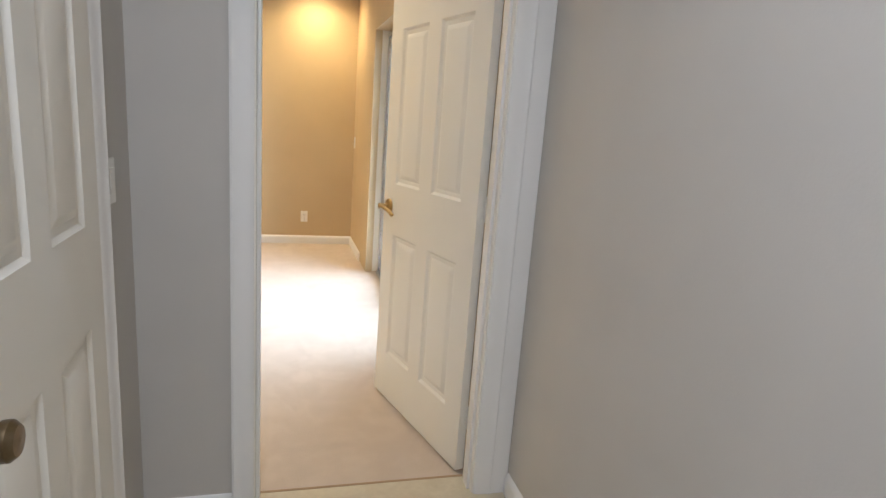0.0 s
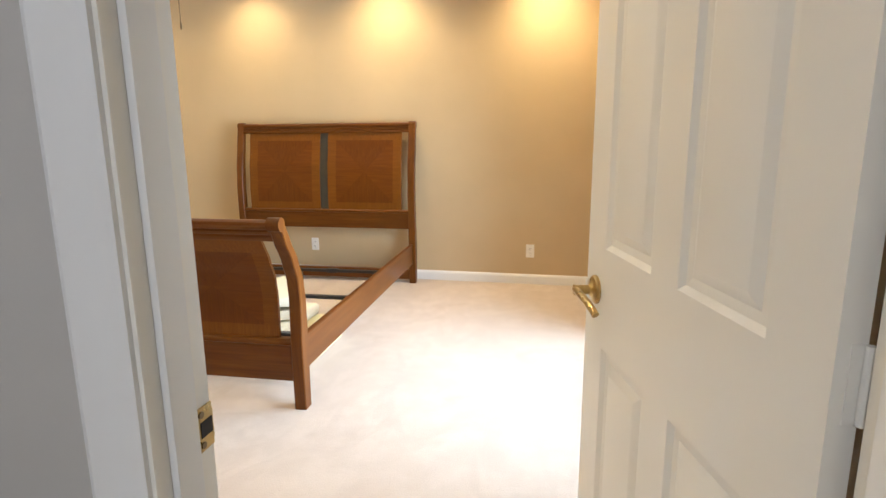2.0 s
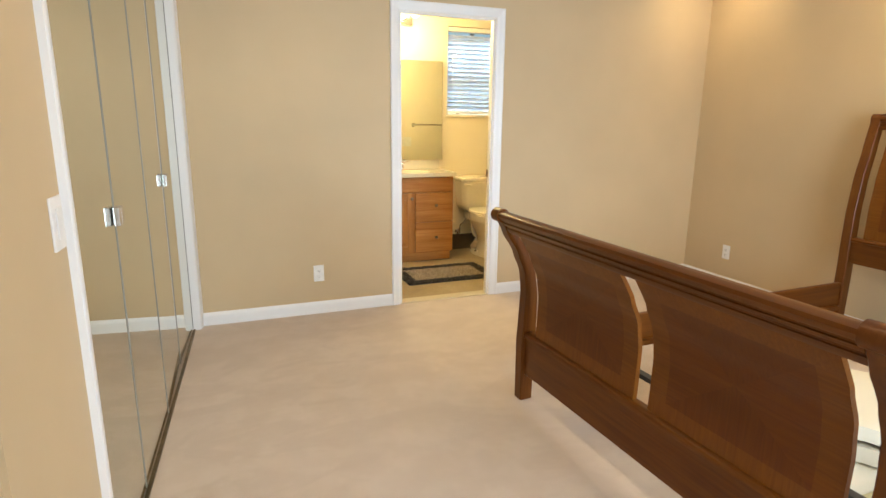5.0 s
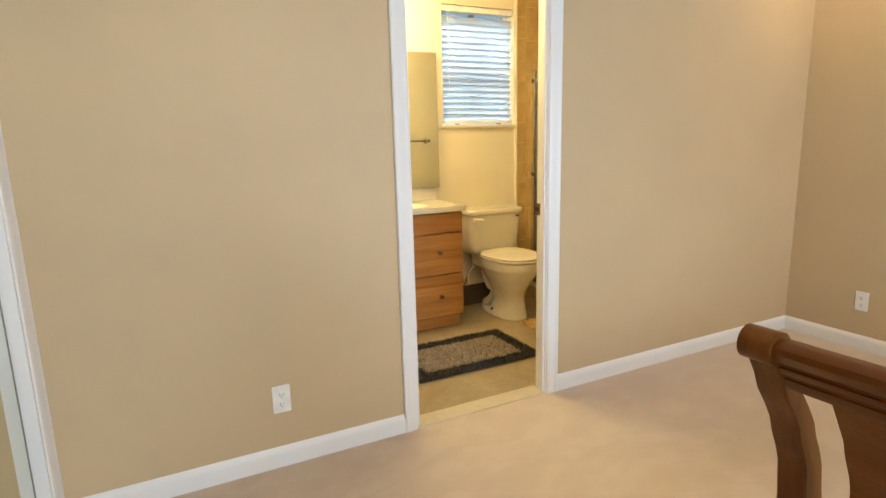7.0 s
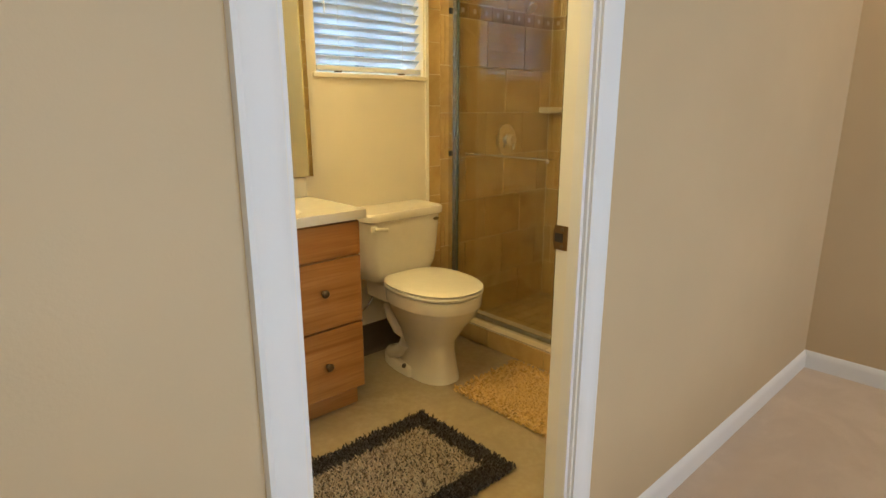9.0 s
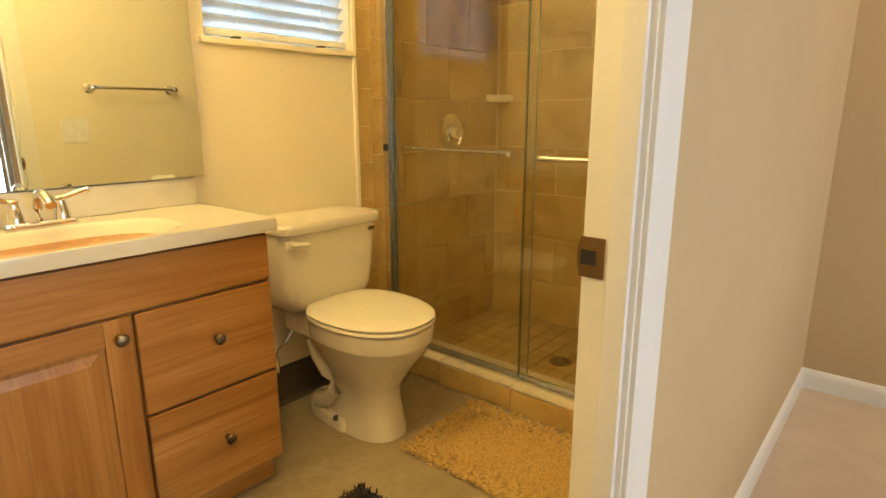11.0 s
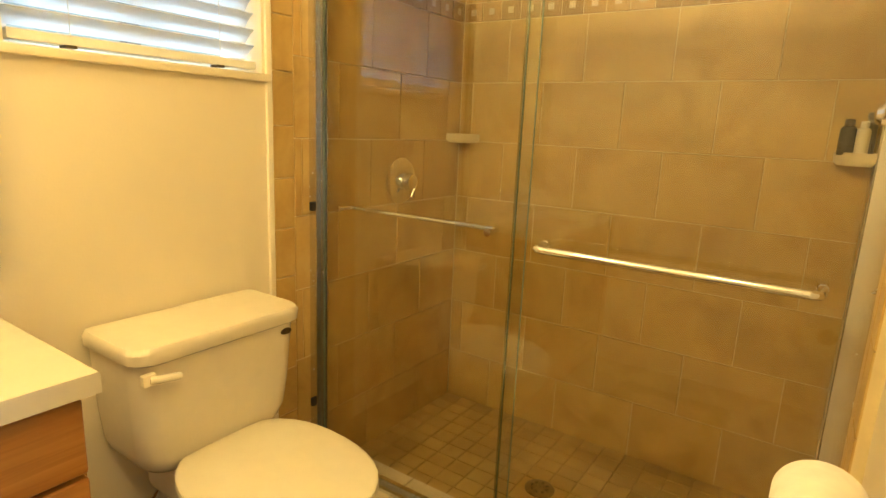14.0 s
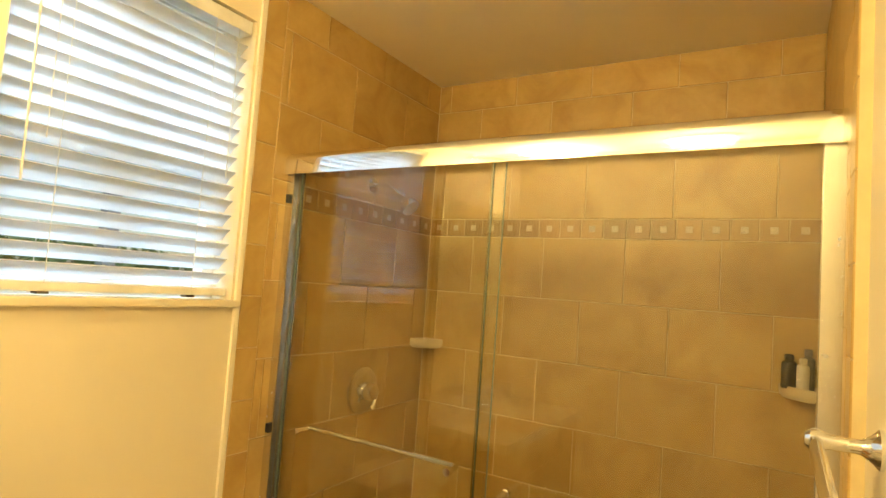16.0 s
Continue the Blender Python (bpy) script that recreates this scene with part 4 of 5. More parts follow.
def fold(profile, width, thick, m, seed):
    """A folded pad: a centre line swept across the width with a given thickness."""
    bm = bmesh.new()
    pts = [Vector((0, a, b)) for a, b in profile]
    left, right = [], []
    for i, p in enumerate(pts):
        d = (pts[min(i + 1, len(pts) - 1)] - pts[max(i - 1, 0)]).normalized()
        nrm = Vector((0, -d.z, d.y))
        left.append(p + nrm * thick / 2)
        right.append(p - nrm * thick / 2)
    end = pts[-1] + (pts[-1] - pts[-2]).normalized() * thick * 0.4
    start = pts[0] + (pts[0] - pts[1]).normalized() * thick * 0.4
    loop = [start] + left + [end] + right[::-1]
    n = 12
    rings = []
    for k in range(n + 1):
        x = width * (k / n - 0.5)
        sq = 0.93 if k in (0, n) else 1.0
        mid = sum(loop, Vector()) / len(loop)
        rings.append([m @ (mid + (q - mid) * sq + Vector((x, 0, 0)) + 0.010 * noise.noise_vector(Vector((x * 5, q.y * 5, q.z * 5 + seed)))) for q in loop])
    return ring_loft(bm, rings)


solo("foam_slab", soft_slab(-2.10, 3.40, 0.002, -1.11, 3.98, 0.080, 3, 0.010, 0.026), FOAM, "cream yellow foam slab lying on the carpet", "foam pad", smooth=70)
solo("foam_slab", soft_slab(-2.12, 3.46, 0.082, -1.20, 4.02, 0.142, 9, 0.010, 0.024), FOAM, "cream yellow foam slab stacked on another slab", "foam pad", smooth=70)
solo("foam_slab", soft_slab(-2.16, 3.47, 0.144, -1.27, 4.02, 0.215, 15, 0.014, 0.032), FOAM_WHITE, "soft off-white foam pad on the yellow slabs", "foam pad", smooth=70)
NOSE = 14
LOOP = [(-0.30 + 0.42 * k / 8, 0.036 + 0.004 * math.sin(k)) for k in range(8)]
LOOP += [(0.12 + 0.041 * math.sin(math.pi * k / NOSE), 0.077 - 0.041 * math.cos(math.pi * k / NOSE)) for k in range(NOSE + 1)]
LOOP += [(0.12 - 0.41 * k / 8, 0.118 - 0.008 * (k / 8) ** 2 + 0.004 * math.sin(2 * k)) for k in range(1, 9)]
solo("folded_foam_pad", fold(LOOP, 0.56, 0.058, Matrix.Translation((-1.52, 3.84, 0.208)) @ pose(0, 0, 0, 0, 0, -62), 4), FOAM_WHITE, "thick off-white foam pad folded over on the slabs", "foam pad", smooth=75)

# ---------------------------------------------------------------- bathroom window and blind
WY0, WY1, WZ0, WZ1 = 3.83, 4.44, 1.375, 2.21
win = thing("window_1", (-5.73, 4.135, WZ0), "white framed sliding bathroom window behind a blind", "window", kind="structure")
for y0, y1, z0, z1 in ((WY0, WY0 + 0.04, WZ0, WZ1), (WY1 - 0.04, WY1, WZ0, WZ1), (WY0 + 0.04, WY1 - 0.04, WZ0, WZ0 + 0.04), (WY0 + 0.04, WY1 - 0.04, WZ1 - 0.04, WZ1)):
    part("window_frame", boxed(-5.790, y0, z0, -5.745, y1, z1, bevel=0.003), TRIM, win)
part("mullion", boxed(-5.785, 4.118, WZ0 + 0.04, -5.750, 4.152, WZ1 - 0.04, bevel=0.002), DARK_ALU, win)
part("transom", boxed(-5.783, WY0 + 0.04, 1.785, -5.752, 4.118, 1.805, bevel=0.002), DARK_ALU, win)
part("transom", boxed(-5.783, 4.152, 1.785, -5.752, WY1 - 0.04, 1.805, bevel=0.002), DARK_ALU, win)
for y0, y1 in ((WY0 + 0.04, 4.118), (4.152, WY1 - 0.04)):
    g = part("pane", boxed(-5.770, y0, WZ0 + 0.04, -5.766, y1, WZ1 - 0.04), GLASS, win)
    g.visible_shadow = False
part("window_sill", boxed(-5.745, WY0 - 0.02, WZ0 - 0.019, BATH_W + 0.016, WY1 + 0.02, WZ0 + 0.002, bevel=0.005), WALL_BATH, win, "cream painted sill")
solo("trim", boxed(BATH_W, WY1 + 0.008, 0.158, BATH_W + 0.011, WY1 + 0.027, BATH_H, bevel=0.004), BATH_CEILING, "cream painted bead along the edge of the shower tiles", "trim", kind="structure")

blind = thing("window_blind", (-5.690, 4.135, WZ0 + 0.004), "white slatted blind lowered over the bathroom window", "blind")
BX = -5.693
part("head_rail", boxed(BX - 0.028, WY0 + 0.006, WZ1 - 0.045, BX + 0.028, WY1 - 0.006, WZ1 - 0.004, bevel=0.003), BLIND, blind)
slat_bm = bmesh.new()
sec = []
for k in range(7):
    u = -0.025 + 0.05 * k / 6
    sec.append((u, 0.0035 * (1 - (u / 0.025) ** 2)))
prof = [(u, v + 0.0014) for u, v in sec] + [(u, v - 0.0014) for u, v in sec[::-1]]
ring_loft(slat_bm, [[(u, y, v) for u, v in prof] for y in (-(WY1 - WY0) / 2 + 0.010, (WY1 - WY0) / 2 - 0.010)])
slat_mesh = as_mesh("slat", slat_bm, SLAT, 30)
SLATS = 17
for k in range(SLATS):
    z = WZ0 + 0.060 + k * 0.0425
    s = new("slat", slat_mesh)
    s.parent = blind
    s.matrix_basis = pose(-0.003, 0, z - WZ0 - 0.004, 0, -40 + 1.5 * math.sin(k * 2.1), 0)
part("bottom_rail", boxed(BX - 0.025, WY0 + 0.010, WZ0 + 0.012, BX + 0.027, WY1 - 0.010, WZ0 + 0.034, bevel=0.004), BLIND, blind)
for y in (3.955, 4.315):
    bm = bmesh.new()
    for x in (-0.030, 0.029):
        rod(bm, (BX + x, y, WZ0 + 0.030), (BX + x, y, WZ1 - 0.04), 0.0011, seg=6)
    part("ladder_cord", bm, CORD, blind)
    part("cord_clip", boxed(BX + 0.0, y - 0.012, WZ0 + 0.006, BX + 0.030, y + 0.012, WZ0 + 0.013, bevel=0.002), BRONZE, blind)
for y in (3.925, 4.385):
    part("pull_cord", rod(bmesh.new(), (BX + 0.034, y, 1.72), (BX + 0.034, y, WZ1 - 0.045), 0.0013, seg=6), CORD, blind)
part("tilt_wand", rod(bmesh.new(), (BX + 0.036, 3.885, 1.62), (BX + 0.034, 3.885, WZ1 - 0.045), 0.0026, seg=8), CORD, blind)

# ---------------------------------------------------------------- vanity, mirror, light
VX, VY0, VY1 = -5.225, 2.815, 3.738
van = thing("vanity_cabinet", (-5.44, 3.29, 0.0), "honey oak bathroom vanity cabinet with drawers and a door", "cabinet")
bm = boxed(BATH_W + 0.004, VY0, 0.085, VX - 0.020, VY1, 0.808)
part("body", bm, OAK["z"], van)
part("toe_kick", boxed(BATH_W + 0.03, VY0 + 0.004, 0.0, VX - 0.050, VY1 - 0.012, 0.085), OAK["y"], van)
DV = 3.352


def oak_front(name, y0, y1, z0, z1, axis, knob=None, framed=False):
    p = None
    if framed:
        s = 0.062
        p = part(name, boxed(VX - 0.019, y0 + 0.03, z0 + 0.03, VX - 0.012, y1 - 0.03, z1 - 0.03), OAK["z"], van)
        part("door_stile", boxed(VX - 0.019, y0, z0, VX, y0 + s, z1, bevel=0.003), OAK["z"], p)
        part("door_stile", boxed(VX - 0.019, y1 - s, z0, VX, y1, z1, bevel=0.003), OAK["z"], p)
        part("door_rail", boxed(VX - 0.019, y0 + s, z0, VX - 0.0005, y1 - s, z0 + s, bevel=0.003), OAK["y"], p)
        part("door_rail", boxed(VX - 0.019, y0 + s, z1 - s, VX - 0.0005, y1 - s, z1, bevel=0.003), OAK["y"], p)
        bm = bmesh.new()
        ins = [(0.0, 0.010), (0.010, 0.011), (0.036, 0.003)]
        a, b, c, d = y0 + s, y1 - s, z0 + s, z1 - s
        rings = [[(VX - dp, a + i, c + i), (VX - dp, b - i, c + i), (VX - dp, b - i, d - i), (VX - dp, a + i, d - i)] for i, dp in ins]
        ring_loft(bm, rings)
        part("door_panel", bm, OAK["z"], p, smooth=10)
    else:
        bm = boxed(VX - 0.019, y0, z0, VX, y1, z1, bevel=0.006, seg=3)
        p = part(name, bm, OAK[axis], van)
    if knob:
        m = Matrix.Translation((VX, knob[0], knob[1])) @ pose(0, 0, 0, 0, 90, 0)
        part("knob", lathe(bmesh.new(), [(0.009, 0), (0.007, 0.006), (0.007, 0.013), (0.014, 0.018), (0.016, 0.023), (0.012, 0.028), (0.0, 0.030)], m, 20), BRONZE, p, "antique bronze knob")


oak_front("false_front", VY0 + 0.006, VY1 - 0.004, 0.668, 0.800, "y")
oak_front("drawer", DV + 0.005, VY1 - 0.004, 0.388, 0.660, "y", (3.556, 0.540))
oak_front("drawer", DV + 0.005, VY1 - 0.004, 0.095, 0.380, "y", (3.560, 0.236))
oak_front("cabinet_door", VY0 + 0.006, DV - 0.005, 0.095, 0.660, "z", (DV - 0.036, 0.612), framed=True)

top = thing("vanity_countertop", (-5.43, 3.29, 0.809), "cream cultured marble vanity top with an integral basin", "countertop")
TZ0, TZ1, TX1, TY1 = 0.809, 0.845, -5.208, 3.757
SINK = (-5.385, 3.285, 0.150, 0.255)
bm = bmesh.new()
n = 48
sink_ring = [(SINK[0] + SINK[2] * (abs(math.cos(a)) ** 0.7) * (1 if math.cos(a) > 0 else -1), SINK[1] + SINK[3] * (abs(math.sin(a)) ** 0.7) * (1 if math.sin(a) > 0 else -1)) for a in (math.tau * (k + 0.5) / n for k in range(n))]


def to_rect(x, y):
    """Push a point of the basin's rim out to the rim of the top, along its own ray."""
    dx, dy = x - SINK[0], y - SINK[1]
    ks = []
    if dx > 1e-9:
        ks.append((TX1 - SINK[0]) / dx)
    if dx < -1e-9:
        ks.append((BATH_W + 0.003 - SINK[0]) / dx)
    if dy > 1e-9:
        ks.append((TY1 - SINK[1]) / dy)
    if dy < -1e-9:
        ks.append((2.796 - SINK[1]) / dy)
    k = min(ks)
    return SINK[0] + k * dx, SINK[1] + k * dy


outer = [to_rect(*p) for p in sink_ring]
for cx, cy in ((TX1, TY1), (BATH_W + 0.003, TY1), (TX1, 2.796), (BATH_W + 0.003, 2.796)):
    i = min(range(n), key=lambda q: (outer[q][0] - cx) ** 2 + (outer[q][1] - cy) ** 2)
    outer[i] = (cx, cy)


def shrink(f, z):
    return [(SINK[0] + (x - SINK[0]) * f, SINK[1] + (y - SINK[1]) * f, z) for x, y in sink_ring]


rings = [[(x, y, TZ0) for x, y in outer], [(x, y, TZ1 - 0.006) for x, y in outer], [(SINK[0] + (x - SINK[0]) * 0.994, SINK[1] + (y - SINK[1]) * 0.994, TZ1) for x, y in outer]]
rings += [shrink(1.04, TZ1), shrink(1.0, TZ1 - 0.003), shrink(0.95, TZ1 - 0.012), shrink(0.88, TZ1 - 0.04), shrink(0.72, TZ1 - 0.075), shrink(0.40, TZ1 - 0.095), shrink(0.08, TZ1 - 0.10)]
ring_loft(bm, rings, cap=False)
bm.faces.new([bm.verts.new(p) for p in shrink(0.08, TZ1 - 0.10)])
part("basin_top", bm, MARBLE, top, smooth=40)
part("backsplash", boxed(BATH_W + 0.003, 2.796, TZ1, BATH_W + 0.022, 3.742, 0.932, bevel=0.005), MARBLE, top)

fa = thing("basin_faucet", (-5.575, 3.285, TZ1), "chrome two-handle basin faucet", "faucet")
part("base_plate", boxed(-5.602, 3.205, TZ1, -5.548, 3.365, TZ1 + 0.016, bevel=0.007, seg=3), CHROME, fa)
bm = bmesh.new()
tube(bm, [(-5.575, 3.285, TZ1 + 0.010), (-5.573, 3.285, TZ1 + 0.050), (-5.560, 3.285, TZ1 + 0.082), (-5.525, 3.285, TZ1 + 0.092), (-5.485, 3.285, TZ1 + 0.082), (-5.462, 3.285, TZ1 + 0.066)], 0.012, 14)
part("spout", bm, CHROME, fa)
for sy in (-1, 1):
    y = 3.285 + sy * 0.052
    bm = lathe(bmesh.new(), [(0.021, 0.012), (0.019, 0.030), (0.014, 0.052), (0.012, 0.064), (0.015, 0.072), (0.0, 0.078)], Matrix.Translation((-5.575, y, TZ1)), 20)
    tube(bm, [(-5.575, y, TZ1 + 0.068), (-5.566, y + sy * 0.025, TZ1 + 0.076), (-5.556, y + sy * 0.052, TZ1 + 0.086), (-5.550, y + sy * 0.064, TZ1 + 0.088)], 0.0065, 10)
    part("handle", bm, CHROME, fa)

mir = thing("wall_mirror", (BATH_W, 3.29, 0.936), "large frameless wall mirror above the vanity", "mirror")
bm = boxed(BATH_W + 0.001, 2.83, 0.936, BATH_W + 0.006, 3.768, 1.875)
bmesh.ops.rotate(bm, cent=(BATH_W + 0.001, 2.83, 1.875), matrix=pose(0, 0, 0, 0, -0.6, -1.3).to_3x3(), verts=bm.verts)
part("glass", bm, MIRROR, mir)
part("edge", boxed(BATH_W + 0.0005, 3.7682, 0.936, BATH_W + 0.0105, 3.7765, 1.875, bevel=0.001), BRONZE, mir, "dark edge strip")

vl = thing("vanity_light", (BATH_W, 3.17, BULB_Z - 0.06), "chrome strip light with lit globe bulbs above the mirror", "wall lamp")
part("back_plate", boxed(BATH_W + 0.001, 2.88, BULB_Z - 0.055, BATH_W + 0.035, 3.46, BULB_Z + 0.055, bevel=0.006), CHROME, vl)
for by in BULB_Y:
    part("socket", rod(bmesh.new(), (BATH_W + 0.034, by, BULB_Z), (BULB_X - 0.036, by, BULB_Z), 0.018, seg=16), CHROME, vl)
    b = part("bulb", sphere(bmesh.new(), (BULB_X, by, BULB_Z), 0.040), BULB, vl)
    b.visible_shadow = False

dome = thing("ceiling_dome_light", (DOME[0], DOME[1], BATH_H - 0.12), "frosted glass dome ceiling light in the bathroom, lit", "ceiling light")
m = Matrix.Translation((DOME[0], DOME[1], BATH_H))
part("base_ring", lathe(bmesh.new(), [(0.145, 0.0), (0.148, -0.010), (0.142, -0.022), (0.132, -0.026), (0.130, 0.0)], m, 36), CHROME, dome)
b = part("glass_dome", lathe(bmesh.new(), [(0.130, -0.022), (0.126, -0.045), (0.108, -0.075), (0.075, -0.100), (0.035, -0.114), (0.0, -0.118)], m, 36), BULB, dome, "frosted glass dome")
b.visible_shadow = False

# ---------------------------------------------------------------- toilet
TC = 4.140
wc = thing("toilet", (-5.33, TC, 0.0), "bone porcelain toilet with closed lid", "toilet")


def oval(cx, z, back, front, half, n=36, power=2.3):
    """An egg-shaped ring: longer to the front than to the back."""
    pts = []
    for k in range(n):
        a = math.tau * k / n
        c, s = math.cos(a), math.sin(a)
        rx = front if c > 0 else back
        pts.append((cx + rx * abs(c) ** (2 / power) * (1 if c > 0 else -1), TC + half * abs(s) ** (2 / power) * (1 if s > 0 else -1), z))
    return pts


BC = -5.265
bm = ring_loft(bmesh.new(), [
    oval(BC, 0.0, 0.215, 0.150, 0.105), oval(BC, 0.018, 0.213, 0.148, 0.104), oval(BC, 0.06, 0.195, 0.138, 0.097), oval(BC, 0.14, 0.185, 0.124, 0.088),
    oval(BC, 0.19, 0.185, 0.128, 0.092), oval(BC, 0.27, 0.195, 0.182, 0.134), oval(BC, 0.325, 0.205, 0.228, 0.166), oval(BC, 0.365, 0.212, 0.246, 0.179),
    oval(BC, 0.372, 0.216, 0.254, 0.186), oval(BC, 0.422, 0.218, 0.258, 0.188), oval(BC, 0.430, 0.214, 0.252, 0.184)])
bowl = part("bowl", bm, PORCELAIN, wc, smooth=60)
bm = ring_loft(bmesh.new(), [oval(BC - 0.05, 0.0, 0.27, 0.05, 0.115), oval(BC - 0.05, 0.035, 0.268, 0.05, 0.112), oval(BC - 0.05, 0.050, 0.25, 0.04, 0.10)])
part("foot", bm, PORCELAIN, wc, smooth=60)
for sy in (-1, 1):
    bm = bmesh.new()
    tube(bm, [(-5.50, TC + sy * 0.060, 0.30), (-5.46, TC + sy * 0.072, 0.25), (-5.40, TC + sy * 0.076, 0.20), (-5.36, TC + sy * 0.078, 0.14), (-5.41, TC + sy * 0.078, 0.09), (-5.47, TC + sy * 0.070, 0.06), (-5.50, TC + sy * 0.05, 0.05)], 0.034, 14)
    part("trapway", bm, PORCELAIN, wc, smooth=60)
    part("bolt_cap", lathe(bmesh.new(), [(0.013, 0), (0.013, 0.006), (0.008, 0.014), (0.0, 0.016)], Matrix.Translation((-5.34, TC + sy * 0.104, 0.036)), 16), RUBBER, wc)
bm = ring_loft(bmesh.new(), [oval(BC - 0.01, 0.432, 0.205, 0.268, 0.190), oval(BC - 0.01, 0.440, 0.210, 0.274, 0.195), oval(BC - 0.01, 0.448, 0.208, 0.270, 0.192)])
part("seat", bm, SEAT_PLASTIC, wc, smooth=50)
bm = ring_loft(bmesh.new(), [oval(BC - 0.01, 0.4505, 0.205, 0.268, 0.190), oval(BC - 0.01, 0.458, 0.210, 0.272, 0.194), oval(BC - 0.01, 0.464, 0.204, 0.262, 0.186), oval(BC - 0.01, 0.468, 0.17, 0.22, 0.155), oval(BC - 0.01, 0.470, 0.06, 0.09, 0.06)])
part("lid", bm, SEAT_PLASTIC, wc, smooth=50)
for sy in (-1, 1):
    part("hinge_cap", boxed(-5.520, TC + sy * 0.075 - 0.020, 0.431, -5.470, TC + sy * 0.075 + 0.020, 0.460, bevel=0.008, seg=3), SEAT_PLASTIC, wc)
part("shelf", boxed(-5.60, TC - 0.13, 0.33, -5.42, TC + 0.13, 0.424, bevel=0.025, seg=3), PORCELAIN, wc)


def tank_ring(z, x1, half, r=0.05, x0=BATH_W + 0.012, n=6):
    pts = []
    for cx, cy, a0 in ((x1 - r, half - r, 0), (x0 + 0.015, half - 0.015, 90), (x0 + 0.015, -half + 0.015, 180), (x1 - r, -half + r, 270)):
        rr = r if a0 in (0, 270) else 0.015
        for k in range(n):
            a = radians(a0 + 90 * k / (n - 1))
            pts.append((cx + rr * math.cos(a), TC + cy + rr * math.sin(a), z))
    return pts


TANK = [(0.425, -5.475, 0.150), (0.433, -5.462, 0.172), (0.455, -5.450, 0.191), (0.49, -5.440, 0.204), (0.57, -5.432, 0.212), (0.725, -5.424, 0.221)]
part("tank", ring_loft(bmesh.new(), [tank_ring(z, x, h) for z, x, h in TANK]), PORCELAIN, wc, smooth=50)
part("tank_lid", ring_loft(bmesh.new(), [tank_ring(0.726, -5.418, 0.224), tank_ring(0.732, -5.411, 0.231), tank_ring(0.756, -5.409, 0.233), tank_ring(0.767, -5.417, 0.226)]), PORCELAIN, wc, smooth=50)
bm = boxed(-5.428, TC - 0.214, 0.686, -5.412, TC - 0.184, 0.712, bevel=0.004)
tube(bm, [(-5.410, TC - 0.200, 0.701), (-5.402, TC - 0.182, 0.700), (-5.400, TC - 0.150, 0.696), (-5.402, TC - 0.138, 0.694)], 0.0085, 10)
part("flush_lever", bm, SEAT_PLASTIC, wc)
bm = bmesh.new()
bmesh.ops.create_cone(bm, cap_ends=True, segments=24, radius1=1, radius2=0.9, depth=1, matrix=Matrix.Translation((-5.4235, TC + 0.176, 0.703)) @ pose(0, 0, 0, 0, 90, 0) @ Matrix.Diagonal((0.009, 0.018, 0.004, 1)))
part("badge", bm, BRONZE, wc, "small dark oval badge")
sup = thing("water_supply_valve", (-5.63, 3.95, 0.0), "chrome shut-off valve with a braided hose to the toilet tank", "valve")
bm = bmesh.new()
rod(bm, (BATH_W + 0.004, 3.96, 0.19), (-5.585, 3.96, 0.19), 0.008)
rod(bm, (-5.585, 3.96, 0.175), (-5.585, 3.96, 0.235), 0.012)
lathe(bm, [(0.017, 0), (0.019, 0.010), (0.012, 0.018), (0.0, 0.019)], Matrix.Translation((-5.585, 3.948, 0.19)) @ pose(0, 0, 0, 90, 0, 0), 14)
part("valve", bm, CHROME, sup)
part("wall_flange", rod(bmesh.new(), (BATH_W + 0.0005, 3.96, 0.19), (BATH_W + 0.010, 3.96, 0.19), 0.026, 0.02), CHROME, sup)
part("hose", tube(bmesh.new(), [(-5.585, 3.96, 0.23), (-5.575, 3.965, 0.27), (-5.560, 3.995, 0.30), (-5.555, 4.02, 0.34), (-5.555, 4.03, 0.405)], 0.0065, 10), ALUMINIUM, sup)
part("nut", rod(bmesh.new(), (-5.555, 4.03, 0.375), (-5.555, 4.03, 0.402), 0.014, seg=8), PLATE, sup)


# ---------------------------------------------------------------- rugs
def tufts(x0, y0, x1, y1, step, height, width, keep, seed, lean=0.6):
    """Many small leaning tufts over a rectangle, where keep(x, y) holds."""
    rng = np.random.default_rng(seed)
    vs, fs = [], []
    for x in np.arange(x0, x1, step):
        for y in np.arange(y0, y1, step):
            px, py = x + rng.normal(0, step * 0.35), y + rng.normal(0, step * 0.35)
            if not keep(px, py):
                continue
            h = height * rng.uniform(0.6, 1.15)
            a = rng.uniform(0, math.tau)
            tx, ty = px + lean * h * math.cos(a), py + lean * h * math.sin(a)
            w = width * rng.uniform(0.7, 1.2)
            b = len(vs)
            r0 = rng.uniform(0, math.tau)
            for k in range(3):
                q = r0 + k * math.tau / 3
                vs.append((px + w * math.cos(q), py + w * math.sin(q), 0.004))
            for k in range(3):
                q = r0 + k * math.tau / 3
                vs.append((tx + 0.55 * w * math.cos(q), ty + 0.55 * w * math.sin(q), h))
            for k in range(3):
                j = (k + 1) % 3
                fs.append((b + k, b + j, b + 3 + j, b + 3 + k))
            fs.append((b + 3, b + 4, b + 5))
    return vs, fs


def yarn(name, stops, rough=0.95):
    k = Mat(name, rough)
    isl = k.node("ShaderNodeNewGeometry").outputs["Random Per Island"]
    k.color(k.ramp(isl, stops))
    k.b.inputs["Sheen Weight"].default_value = 0.3
    return k.m


